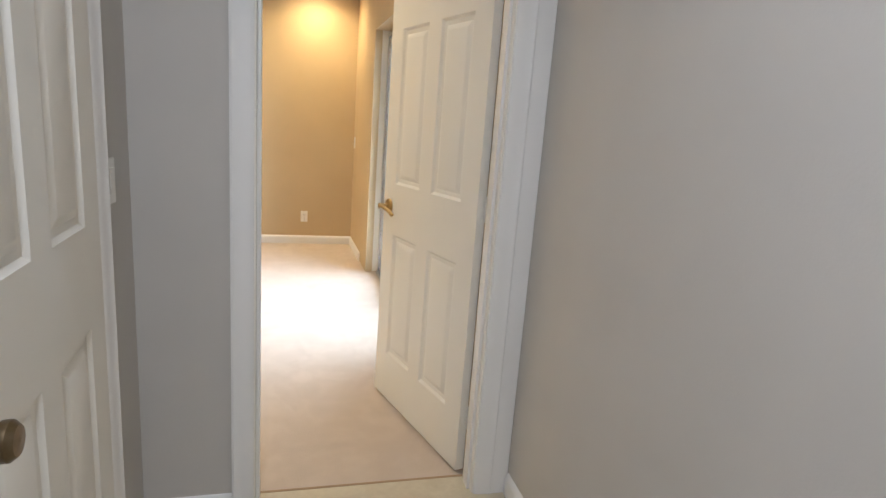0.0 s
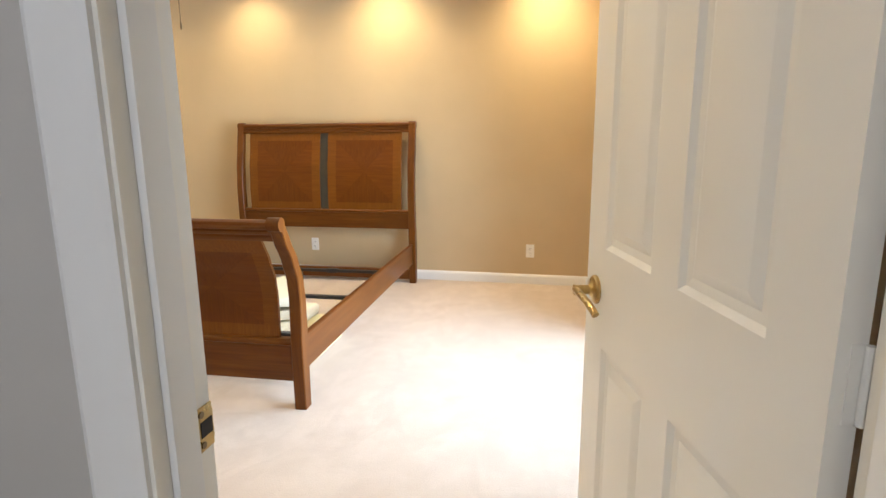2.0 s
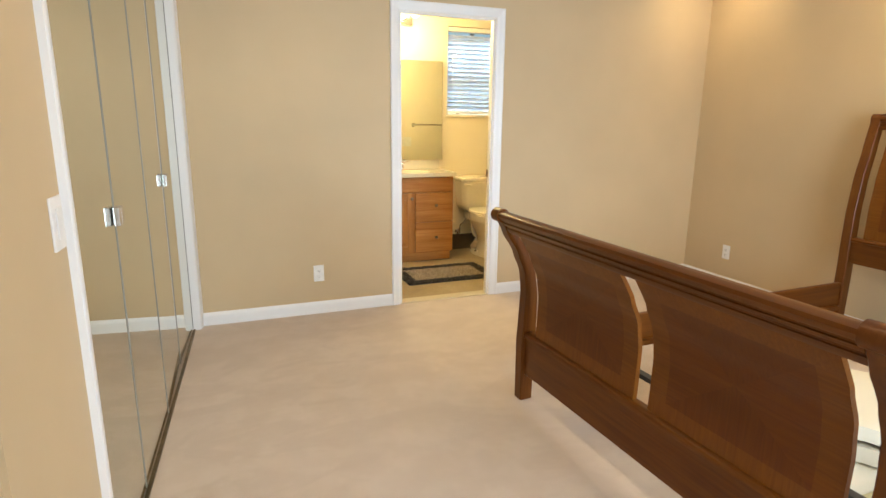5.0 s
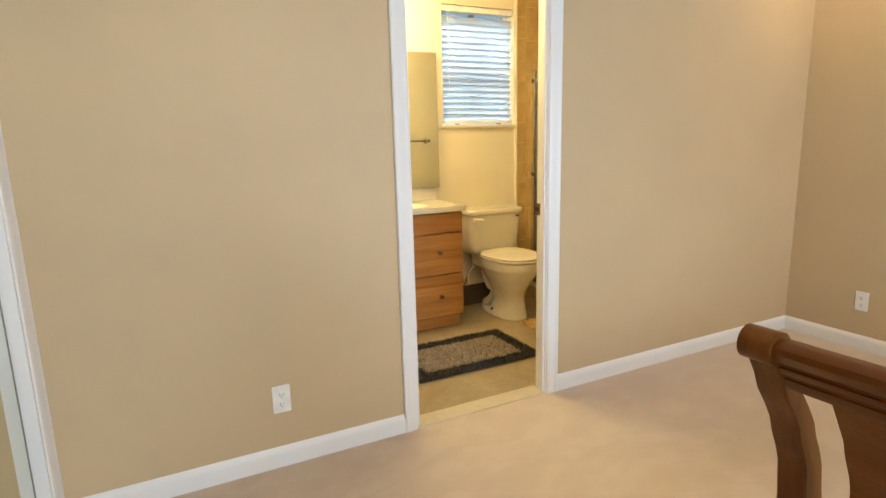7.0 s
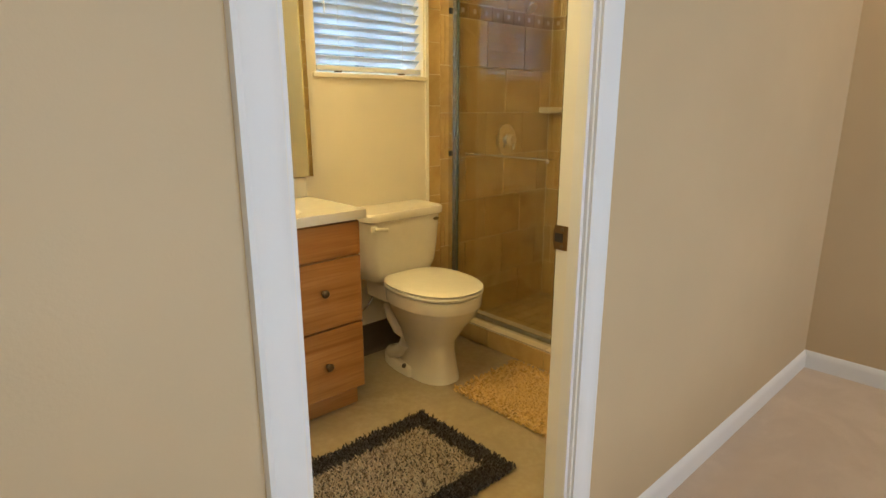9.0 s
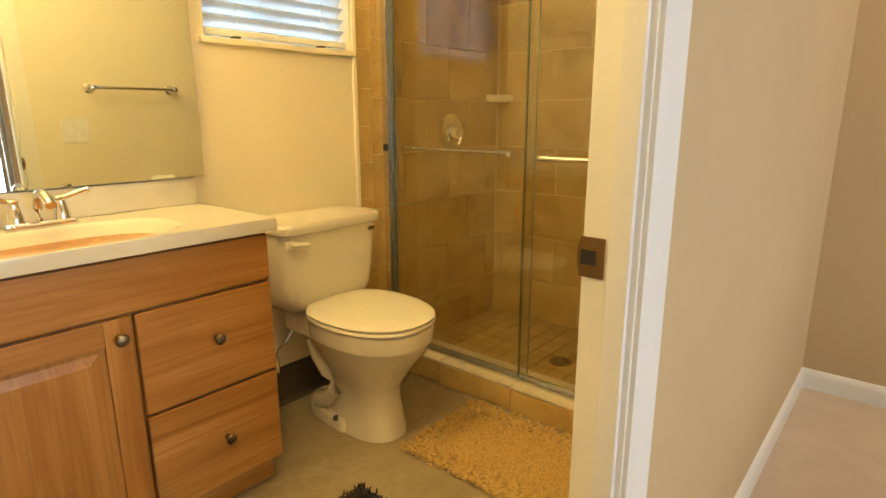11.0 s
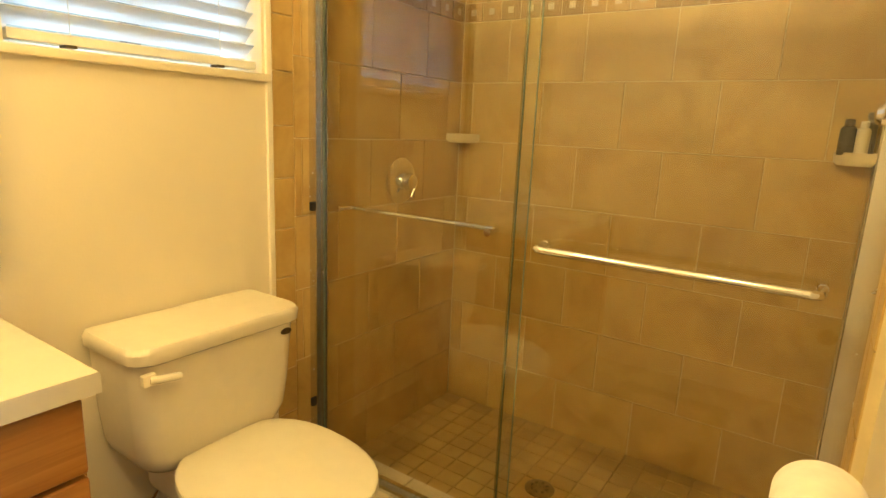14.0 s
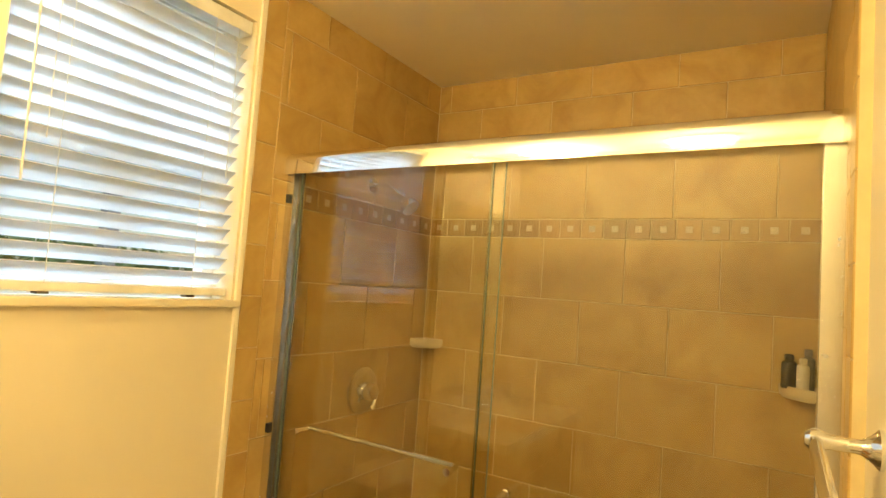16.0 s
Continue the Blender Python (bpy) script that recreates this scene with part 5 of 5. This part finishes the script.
YARN_DARK = yarn("dark_brown_yarn", [(0.0, (0.012, 0.008, 0.006)), (1.0, (0.030, 0.020, 0.014))])
YARN_FIELD = yarn("heather_beige_yarn", [(0.0, (0.10, 0.065, 0.035)), (0.12, (0.26, 0.19, 0.12)), (0.4, (0.42, 0.33, 0.22)), (1.0, (0.50, 0.41, 0.29))])
YARN_GOLD = yarn("golden_tan_yarn", [(0.0, (0.48, 0.30, 0.09)), (0.5, (0.62, 0.41, 0.13)), (1.0, (0.70, 0.48, 0.17))])


def pile(name, parent, vs, fs, mat, label=""):
    me = bpy.data.meshes.new(name)
    o = parent.location
    me.from_pydata([(x - o.x, y - o.y, z - o.z) for x, y, z in vs], [], fs)
    me.materials.append(mat)
    ob = new(name, me)
    ob.parent = parent
    return tagged(ob, label, kind="stuff")


RX0, RX1, RY0, RY1 = -5.010, -4.505, 3.060, 3.868
rug = thing("bath_rug", (-4.757, 3.464, 0.0), "shaggy beige rug with a dark brown border", "rug")
part("backing", boxed(RX0 + 0.008, RY0 + 0.008, 0.0, RX1 - 0.008, RY1 - 0.008, 0.007, bevel=0.002), YARN_DARK, rug)
BR = 0.085
pile("border_pile", rug, *tufts(RX0, RY0, RX1, RY1, 0.0068, 0.019, 0.0042, lambda x, y: not (RX0 + BR < x < RX1 - BR and RY0 + BR < y < RY1 - BR), 5), YARN_DARK, "dark brown shaggy border")
pile("field_pile", rug, *tufts(RX0 + BR, RY0 + BR, RX1 - BR, RY1 - BR, 0.0066, 0.018, 0.0040, lambda x, y: True, 6), YARN_FIELD, "beige flecked shaggy middle")

GX0, GX1, GY0, GY1 = -5.060, -4.42, 4.095, 4.525
mat2 = thing("bath_mat", (-4.74, 4.310, 0.0), "golden tan chenille bath mat with a looped border", "rug")
part("backing", boxed(GX0 + 0.01, GY0 + 0.01, 0.0, GX1 - 0.01, GY1 - 0.01, 0.006, bevel=0.002), YARN_GOLD, mat2)
GB = 0.075
pile("border_pile", mat2, *tufts(GX0, GY0, GX1, GY1, 0.011, 0.019, 0.0060, lambda x, y: not (GX0 + GB < x < GX1 - GB and GY0 + GB < y < GY1 - GB), 7, 0.9), YARN_GOLD, "looped golden border")
pile("field_pile", mat2, *tufts(GX0 + GB, GY0 + GB, GX1 - GB, GY1 - GB, 0.0066, 0.012, 0.0036, lambda x, y: True, 8), YARN_GOLD)

# ---------------------------------------------------------------- bathroom wall fittings
tb = thing("towel_bar", (BATH_E, 4.06, 1.29), "chrome towel bar on the bathroom wall", "towel bar")
for y in (3.885, 4.28):
    m = Matrix.Translation((BATH_E, y, 1.29)) @ pose(0, 0, 0, 0, -90, 0)
    part("post", lathe(bmesh.new(), [(0.026, 0), (0.026, 0.005), (0.018, 0.012), (0.010, 0.024), (0.010, 0.060), (0.015, 0.068), (0.015, 0.080), (0.010, 0.086), (0.0, 0.088)], m, 24), CHROME, tb)
part("bar", rod(bmesh.new(), (BATH_E - 0.074, 3.885, 1.29), (BATH_E - 0.074, 4.28, 1.29), 0.008), CHROME, tb)

tp = thing("toilet_paper_holder", (BATH_E, 4.12, 0.79), "chrome wall holder with a white toilet roll", "toilet paper")
for y in (4.085,):
    m = Matrix.Translation((BATH_E, y, 0.787)) @ pose(0, 0, 0, 0, -90, 0)
    part("post", lathe(bmesh.new(), [(0.026, 0), (0.026, 0.005), (0.018, 0.012), (0.010, 0.024), (0.010, 0.060), (0.015, 0.068), (0.015, 0.080), (0.0, 0.084)], m, 24), CHROME, tp)
part("arm", sphere(rod(bmesh.new(), (BATH_E - 0.068, 4.080, 0.787), (BATH_E - 0.068, 4.235, 0.787), 0.009), (BATH_E - 0.068, 4.082, 0.787), 0.017), CHROME, tp)
m = Matrix.Translation((BATH_E - 0.068, 4.112, 0.781)) @ pose(0, 0, 0, -90, 0, 0)
roll = part("paper_roll", lathe(bmesh.new(), [(0.021, 0.0), (0.055, 0.0), (0.057, 0.002), (0.057, 0.102), (0.055, 0.104), (0.021, 0.104), (0.021, 0.0)], m, 40, False), PAPER, tp, "white paper roll")
part("core", lathe(bmesh.new(), [(0.0205, 0.0005), (0.0205, 0.1035), (0.019, 0.1035), (0.019, 0.0005), (0.0205, 0.0005)], m, 24, False), CARD, roll)

# ---------------------------------------------------------------- shower
GY = 4.628
CURB0, CURB1, CURB_H = 4.550, 4.722, 0.106
SH_E, SH_W, SH_N, TT = -4.190, -5.645, 5.467, 0.0085
slab("shower_floor", SH_W - 0.008, CURB1, SH_E + 0.012, BATH_N, -0.0015, 0.012, FLOOR_GROUT, "grouted shower floor", "floor")
slab("shower_curb", BATH_W + 0.002, CURB0 + TT, BATH_E, CURB1 - 0.002, -0.001, CURB_H - TT, GROUT, "tiled curb of the shower", "curb")
wsw = slab("shower_wall_west", BATH_W + 0.0005, 4.468, SH_W - 0.0036, BATH_N + 0.002, 0.0, BATH_H, GROUT, "beige stone-tiled shower wall with the valve", "tiled wall")
wse = slab("shower_wall_east", SH_E + 0.0036, 4.468, BATH_E, BATH_N + 0.002, 0.0, BATH_H, GROUT, "beige stone-tiled shower wall with a corner shelf", "tiled wall")
wsn = slab("shower_wall_north", SH_W - 0.003, SH_N + 0.0036, SH_E + 0.003, BATH_N + 0.003, 0.0, BATH_H, GROUT, "beige stone-tiled shower back wall with an accent band", "tiled wall")
curb = bpy.data.objects["shower_curb"]
sfloor = bpy.data.objects["shower_floor"]

sd = thing("shower_door", (-4.93, GY, CURB_H), "chrome framed sliding glass shower door", "shower door")
HZ0 = 1.777
HSEC = [(-0.038, 0.0), (0.038, 0.0), (0.038, 0.040), (0.030, 0.058), (0.015, 0.067), (-0.012, 0.070), (-0.030, 0.062), (-0.038, 0.045)]
part("header", extrude_xsec(bmesh.new(), HSEC, (SH_W, GY, HZ0), (SH_E, GY, HZ0), (0, 1, 0), (0, 0, 1)), SATIN, sd, "bright metal header", smooth=50)
for x0, x1 in ((SH_W, SH_W + 0.030), (SH_E - 0.036, SH_E)):
    bm = bmesh.new()
    for a, b, c, d in ((x0, x1, -0.024, -0.021), (x0, x1, -0.002, 0.001), (x0, x1, 0.023, 0.026)):
        box(bm, a, GY + c, CURB_H + 0.001, b, GY + d, HZ0, bevel=0.0008)
    w0 = x0 if x0 < -5 else x1 - 0.003
    box(bm, w0, GY - 0.0212, CURB_H + 0.002, w0 + 0.003, GY + 0.0232, HZ0 - 0.001)
    part("side_rail", bm, ALUMINIUM, sd)
bm = boxed(SH_W, GY - 0.028, CURB_H, SH_E, GY + 0.028, CURB_H + 0.012, bevel=0.002)
box(bm, SH_W, GY - 0.003, CURB_H + 0.011, SH_E, GY + 0.003, CURB_H + 0.024, bevel=0.001)
part("bottom_track", bm, ALUMINIUM, sd)
OVER = -4.915
for nm, x0, x1, y in (("inner", SH_W + 0.026, OVER + 0.014, GY + 0.016), ("outer", OVER - 0.004, SH_E - 0.032, GY - 0.016)):
    g = part("glass_panel", boxed(x0, y - 0.003, CURB_H + 0.022, x1, y + 0.003, HZ0 + 0.01), SHOWER_GLASS, sd, "clear glass sliding panel")
    g.visible_shadow = False
    for xe in (x0 - 0.0012, x1):
        part("glass_edge", boxed(xe, y - 0.003, CURB_H + 0.022, xe + 0.0012, y + 0.003, HZ0 + 0.005), GLASS_EDGE, g)
part("panel_edge_strip", boxed(OVER - 0.009, GY - 0.0215, CURB_H + 0.02, OVER + 0.001, GY - 0.0195, HZ0), pane_material("frosted_seal", (0.80, 0.82, 0.76), 0.2), sd)
for a, b, y, yg, sg in ((-5.560, -5.013, 4.705, GY + 0.019, 1), (-4.832, -4.270, 4.543, GY - 0.019, -1)):
    bm = bmesh.new()
    z = 0.985
    tube(bm, [(a, yg, z), (a, (y + yg) / 2, z), (a + 0.004, y - sg * 0.008, z), (a + 0.018, y, z), (a + 0.1, y, z), (b - 0.1, y, z), (b - 0.018, y, z), (b - 0.004, y - sg * 0.008, z), (b, (y + yg) / 2, z), (b, yg, z)], 0.0095 if sg < 0 else 0.0075, 12)
    bar = part("towel_rail", bm, CHROME, sd, "bright chrome towel rail")
    for x in (a, b):
        part("rail_mount", rod(bmesh.new(), (x, yg - sg * 0.008, z), (x, yg + sg * 0.004, z), 0.0105, seg=16), CHROME, bar)
for z in (0.99, 0.32, 1.70):
    part("bumper", boxed(SH_W + 0.012, GY - 0.036, z - 0.014, SH_W + 0.026, GY - 0.0238, z + 0.014, bevel=0.002), BLACK_METAL, sd)

val = thing("shower_valve", (SH_W, 5.065, 1.045), "round chrome shower valve with a lever", "shower valve")
m = Matrix.Translation((SH_W + 0.001, 5.065, 1.045)) @ pose(0, 0, 0, 0, 90, 0)
part("escutcheon", lathe(bmesh.new(), [(0.088, 0), (0.088, 0.004), (0.080, 0.010), (0.045, 0.016), (0.036, 0.018), (0.0, 0.018)], m, 40), CHROME, val)
kb = part("handle", lathe(bmesh.new(), [(0.034, 0.018), (0.034, 0.040), (0.028, 0.060), (0.0, 0.062)], m, 28), CHROME, val)
part("lever", tube(bmesh.new(), [(SH_W + 0.050, 5.065, 1.0455), (SH_W + 0.056, 5.075, 1.020), (SH_W + 0.060, 5.066, 0.985)], 0.008, 10), CHROME, kb)
hd = thing("shower_sprayer", (SH_W, 5.03, 1.82), "chrome shower head on a bent arm", "shower head")
part("flange", lathe(bmesh.new(), [(0.032, 0), (0.030, 0.006), (0.014, 0.012), (0.0, 0.012)], Matrix.Translation((SH_W + 0.001, 5.03, 1.825)) @ pose(0, 0, 0, 0, 90, 0), 24), CHROME, hd)
part("arm", tube(bmesh.new(), [(SH_W + 0.006, 5.03, 1.825), (SH_W + 0.060, 5.03, 1.822), (SH_W + 0.100, 5.03, 1.808), (SH_W + 0.140, 5.03, 1.780)], 0.009, 12), CHROME, hd)
m = Matrix.Translation((SH_W + 0.138, 5.03, 1.785)) @ pose(0, 0, 0, 0, 135, 0)
part("spray_head", lathe(bmesh.new(), [(0.012, 0), (0.015, 0.012), (0.015, 0.022), (0.022, 0.034), (0.034, 0.055), (0.036, 0.072), (0.030, 0.076), (0.0, 0.078)], m, 28), CHROME, hd)
dr = thing("shower_drain", (-4.97, 5.05, 0.018), "round metal shower floor drain", "drain")
part("cover", lathe(bmesh.new(), [(0.052, 0.0), (0.052, 0.003), (0.046, 0.006), (0.0, 0.006)], Matrix.Translation((-4.97, 5.05, 0.018)), 32), BRONZE, dr)
for k in range(8):
    a = k * math.tau / 8
    part("drain_hole", rod(bmesh.new(), (-4.97 + 0.028 * math.cos(a), 5.05 + 0.028 * math.sin(a), 0.0235), (-4.97 + 0.028 * math.cos(a), 5.05 + 0.028 * math.sin(a), 0.0247), 0.006, seg=10), SHADOW_GAP, dr)


def corner_shelf(x, y, sx, z, label):
    """A quarter-round ceramic shelf in a corner of the shower."""
    t = thing("corner_shelf", (x, y, z - 0.03), label, "shower shelf", "corner shelves in the shower")
    r, n = 0.102, 12
    rim = [(x, y)] + [(x + sx * r * math.cos(radians(90 * k / n)) * (1 - 0.10 * math.sin(radians(180 * k / n))), y - r * math.sin(radians(90 * k / n)) * (1 - 0.10 * math.sin(radians(180 * k / n)))) for k in range(n + 1)]
    mid = (x + sx * 0.05, y - 0.05)
    sh = lambda f, z: [(mid[0] + (a - mid[0]) * f, mid[1] + (b - mid[1]) * f, z) for a, b in rim]
    bm = ring_loft(bmesh.new(), [sh(0.80, z - 0.030), sh(0.97, z - 0.020), sh(1.0, z - 0.012), sh(1.0, z + 0.004), sh(0.97, z + 0.008), sh(0.90, z + 0.004), sh(0.88, z - 0.001)])
    part("shelf", bm, TILE_TOP, t, smooth=40)
    return t


corner_shelf(SH_W + 0.001, SH_N - 0.001, 1, 1.222, "ivory ceramic corner shelf, empty")
corner_shelf(SH_E - 0.001, SH_N - 0.001, -1, 1.222, "ivory ceramic corner shelf holding small bottles")


def bottle(at, r, h, mat, cap_mat, label, neck=0.45):
    t = thing("toiletry_bottle", at, label, "bottle", "bottles on the shower shelf")
    part("body", lathe(bmesh.new(), [(r * 0.92, 0), (r, 0.004), (r, h * 0.72), (r * 0.85, h * 0.78), (r * neck, h * 0.82), (r * neck, h * 0.84)], Matrix.Translation(at), 20), mat, t)
    part("cap", lathe(bmesh.new(), [(r * 0.62, h * 0.84), (r * 0.62, h * 0.98), (r * 0.5, h), (0, h)], Matrix.Translation(at), 18), cap_mat, t)


bottle((-4.266, 5.438, 1.2215), 0.022, 0.105, BOTTLE_DARK, BOTTLE_DARK, "small dark brown bottle on the shower shelf")
bottle((-4.230, 5.404, 1.2215), 0.017, 0.098, BOTTLE_WHITE, BOTTLE_WHITE, "small cream bottle on the shower shelf")
bottle((-4.216, 5.444, 1.2215), 0.018, 0.125, BOTTLE_GREY, BOTTLE_GREY, "small grey bottle on the shower shelf")

# ---------------------------------------------------------------- outside

def shrub(name, cx, cy, rx, ry, h, n, label, seed):
    """A shrub: stems and a crown of many small leaves with an uneven outline."""
    r = random.Random(seed)
    t = thing(name, (cx, cy, -0.16), label, "shrub")
    bm = bmesh.new()
    for k in range(6):
        a = r.uniform(0, math.tau)
        tube(bm, [(cx + 0.1 * math.cos(a), cy + 0.1 * math.sin(a), -0.16), (cx + 0.4 * rx * math.cos(a), cy + 0.4 * ry * math.sin(a), h * 0.45), (cx + 0.6 * rx * math.cos(a), cy + 0.6 * ry * math.sin(a), h * 0.8)], 0.025, 6)
    part("stems", bm, plain("bark", (0.10, 0.07, 0.045), 0.9), t)
    vs, fs = [], []
    for k in range(n):
        while True:
            p = Vector((r.uniform(-1, 1), r.uniform(-1, 1), r.uniform(-1, 1)))
            if 0.35 < p.length < 1 + 0.25 * noise.noise(p * 3 + Vector((seed, 0, 0))):
                break
        c = Vector((cx + p.x * rx, cy + p.y * ry, h * (0.55 + 0.45 * p.z)))
        u = Vector((r.uniform(-1, 1), r.uniform(-1, 1), r.uniform(-1, 1))).normalized()
        w = u.orthogonal().normalized()
        s = r.uniform(0.05, 0.095)
        b = len(vs)
        vs += [c - u * s, c + w * s * 0.45, c + u * s, c - w * s * 0.45]
        fs.append((b, b + 1, b + 2, b + 3))
    o = t.location
    me = bpy.data.meshes.new("leaves")
    me.from_pydata([tuple(v - o) for v in vs], [], fs)
    me.materials.append(LEAF)
    ob = new("leaves", me)
    ob.parent = t
    tagged(ob, "green leaves", kind="stuff")


shrub("garden_shrub", -9.2, 3.0, 1.4, 1.4, 2.0, 4000, "leafy green shrub outside the bathroom window", 1)
shrub("garden_shrub", -10.2, 6.0, 1.6, 1.8, 1.7, 4000, "leafy green shrub outside the bathroom window", 2)
shrub("garden_shrub", 8.5, 6.0, 1.4, 1.6, 1.8, 2200, "leafy green shrub beyond the patio", 3)

# ---------------------------------------------------------------- tiles of the shower
tile_cache = {}


def tile_mesh(w, h, mat, t=TT, bev=0.0016):
    key = (round(w, 3), round(h, 3), mat.name)
    if key not in tile_cache:
        bm = bmesh.new()
        i = bev
        rings = [[(-w / 2, 0, -h / 2), (w / 2, 0, -h / 2), (w / 2, 0, h / 2), (-w / 2, 0, h / 2)],
                 [(-w / 2, -t + i, -h / 2), (w / 2, -t + i, -h / 2), (w / 2, -t + i, h / 2), (-w / 2, -t + i, h / 2)],
                 [(-w / 2 + i, -t, -h / 2 + i), (w / 2 - i, -t, -h / 2 + i), (w / 2 - i, -t, h / 2 - i), (-w / 2 + i, -t, h / 2 - i)]]
        ring_loft(bm, rings)
        tile_cache[key] = as_mesh("tile", bm, mat)
    return tile_cache[key]


def tile(parent, centre, turn, w, h, mat, tilt=0.0, name="tile"):
    ob = new(name, tile_mesh(w, h, mat))
    ob.parent = parent
    ob.matrix_basis = pose(*centre, tilt, 0, turn)
    return ob


trng = random.Random(12)
ROWS_Z = [(0.012, 0.24), (0.24, 0.48), (0.48, 0.72), (0.72, 0.96), (0.96, 1.20), (1.20, 1.44), (1.44, 1.68), None, (1.755, 1.995), (1.995, 2.235), (2.235, BATH_H)]
PITCH, GAP = 0.3185, 0.0032


def tiled(parent, lo, hi, first, place, turn):
    """Courses of running bond between lo and hi; place(s, depth) gives x, y of the back of a tile."""
    for k, row in enumerate(ROWS_Z):
        if row is None:
            z0, z1 = 1.68, 1.755
            start = lo
            if turn:
                start = GY + 0.03
                x, y = place((lo + start) / 2)
                tile(parent, (x, y, 1.7175), turn, start - lo - GAP, 0.075 - GAP, TILE)
            n = round((hi - start) / 0.088)
            w = (hi - start) / n
            for i in range(n):
                s = start + (i + 0.5) * w
                x, y = place(s)
                tile(parent, (x, y, 1.7175), turn, w - GAP, 0.075 - GAP, TILE_BAND, name="accent_tile")
                ob = tile(parent, (x, y, 1.7175), turn, 0.024, 0.024, TILE_LIGHT, name="accent_inset")
                dx, dy = math.sin(radians(turn)), -math.cos(radians(turn))
                ob.location = Vector((x + dx * 0.0022, y + dy * 0.0022, 1.7175))
            continue
        z0, z1 = row
        off = first + (PITCH / 2 if (k % 2 == 0) != (k > 7) else 0)
        joints = [lo] + [off + j * PITCH for j in range(-20, 20) if lo + 0.02 < off + j * PITCH < hi - 0.02] + [hi]
        for a, b in zip(joints, joints[1:]):
            x, y = place((a + b) / 2)
            jit = trng.uniform(-0.0004, 0.0004)
            dx, dy = math.sin(radians(turn)) * jit, -math.cos(radians(turn)) * jit
            tile(parent, (x + dx, y + dy, (z0 + z1) / 2), turn, b - a - GAP, z1 - z0 - GAP, TILE)


tiled(wsn, SH_W, SH_E, -4.631, lambda s: (s, SH_N + TT), 0)
tiled(wsw, 4.545, SH_N, 4.735, lambda s: (SH_W - TT, s), 90)
tiled(wse, 4.545, SH_N, 4.735, lambda s: (SH_E + TT, s), -90)
for parent, x, turn in ((wsw, SH_W - TT, 90), (wse, SH_E + TT, -90)):
    z = 0.0
    for k in range(17):
        h = min(0.1545, BATH_H - z)
        if h > 0.02:
            tile(parent, (x, 4.506, z + h / 2), turn, 0.076, h - GAP, TILE, name="edge_tile")
        z += 0.1545
n = 4
w = (SH_E - SH_W) / n
for i in range(n):
    x = SH_W + (i + 0.5) * w
    tile(curb, (x, CURB0 + TT, CURB_H / 2 - 0.006), 0, w - GAP, CURB_H - 0.016, TILE)
    ob = tile(curb, (x, (CURB0 + CURB1) / 2, CURB_H - TT), 0, w - GAP, CURB1 - CURB0, TILE_TOP, -90)
    tile(curb, (x, CURB1 - TT, CURB_H / 2 + 0.003), 180, w - GAP, CURB_H - 0.034, TILE)
n, mrow = 17, 10
mw, mh = (SH_E - SH_W) / n, (SH_N - CURB1) / mrow
for i in range(n):
    for j in range(mrow):
        c = (SH_W + (i + 0.5) * mw, CURB1 + (j + 0.5) * mh, 0.0095)
        if (c[0] + 4.97) ** 2 + (c[1] - 5.05) ** 2 < 0.0012:
            continue
        tile(sfloor, c, 0, mw - 0.004, mh - 0.004, TILE_MOSAIC, -90, "mosaic_tile")
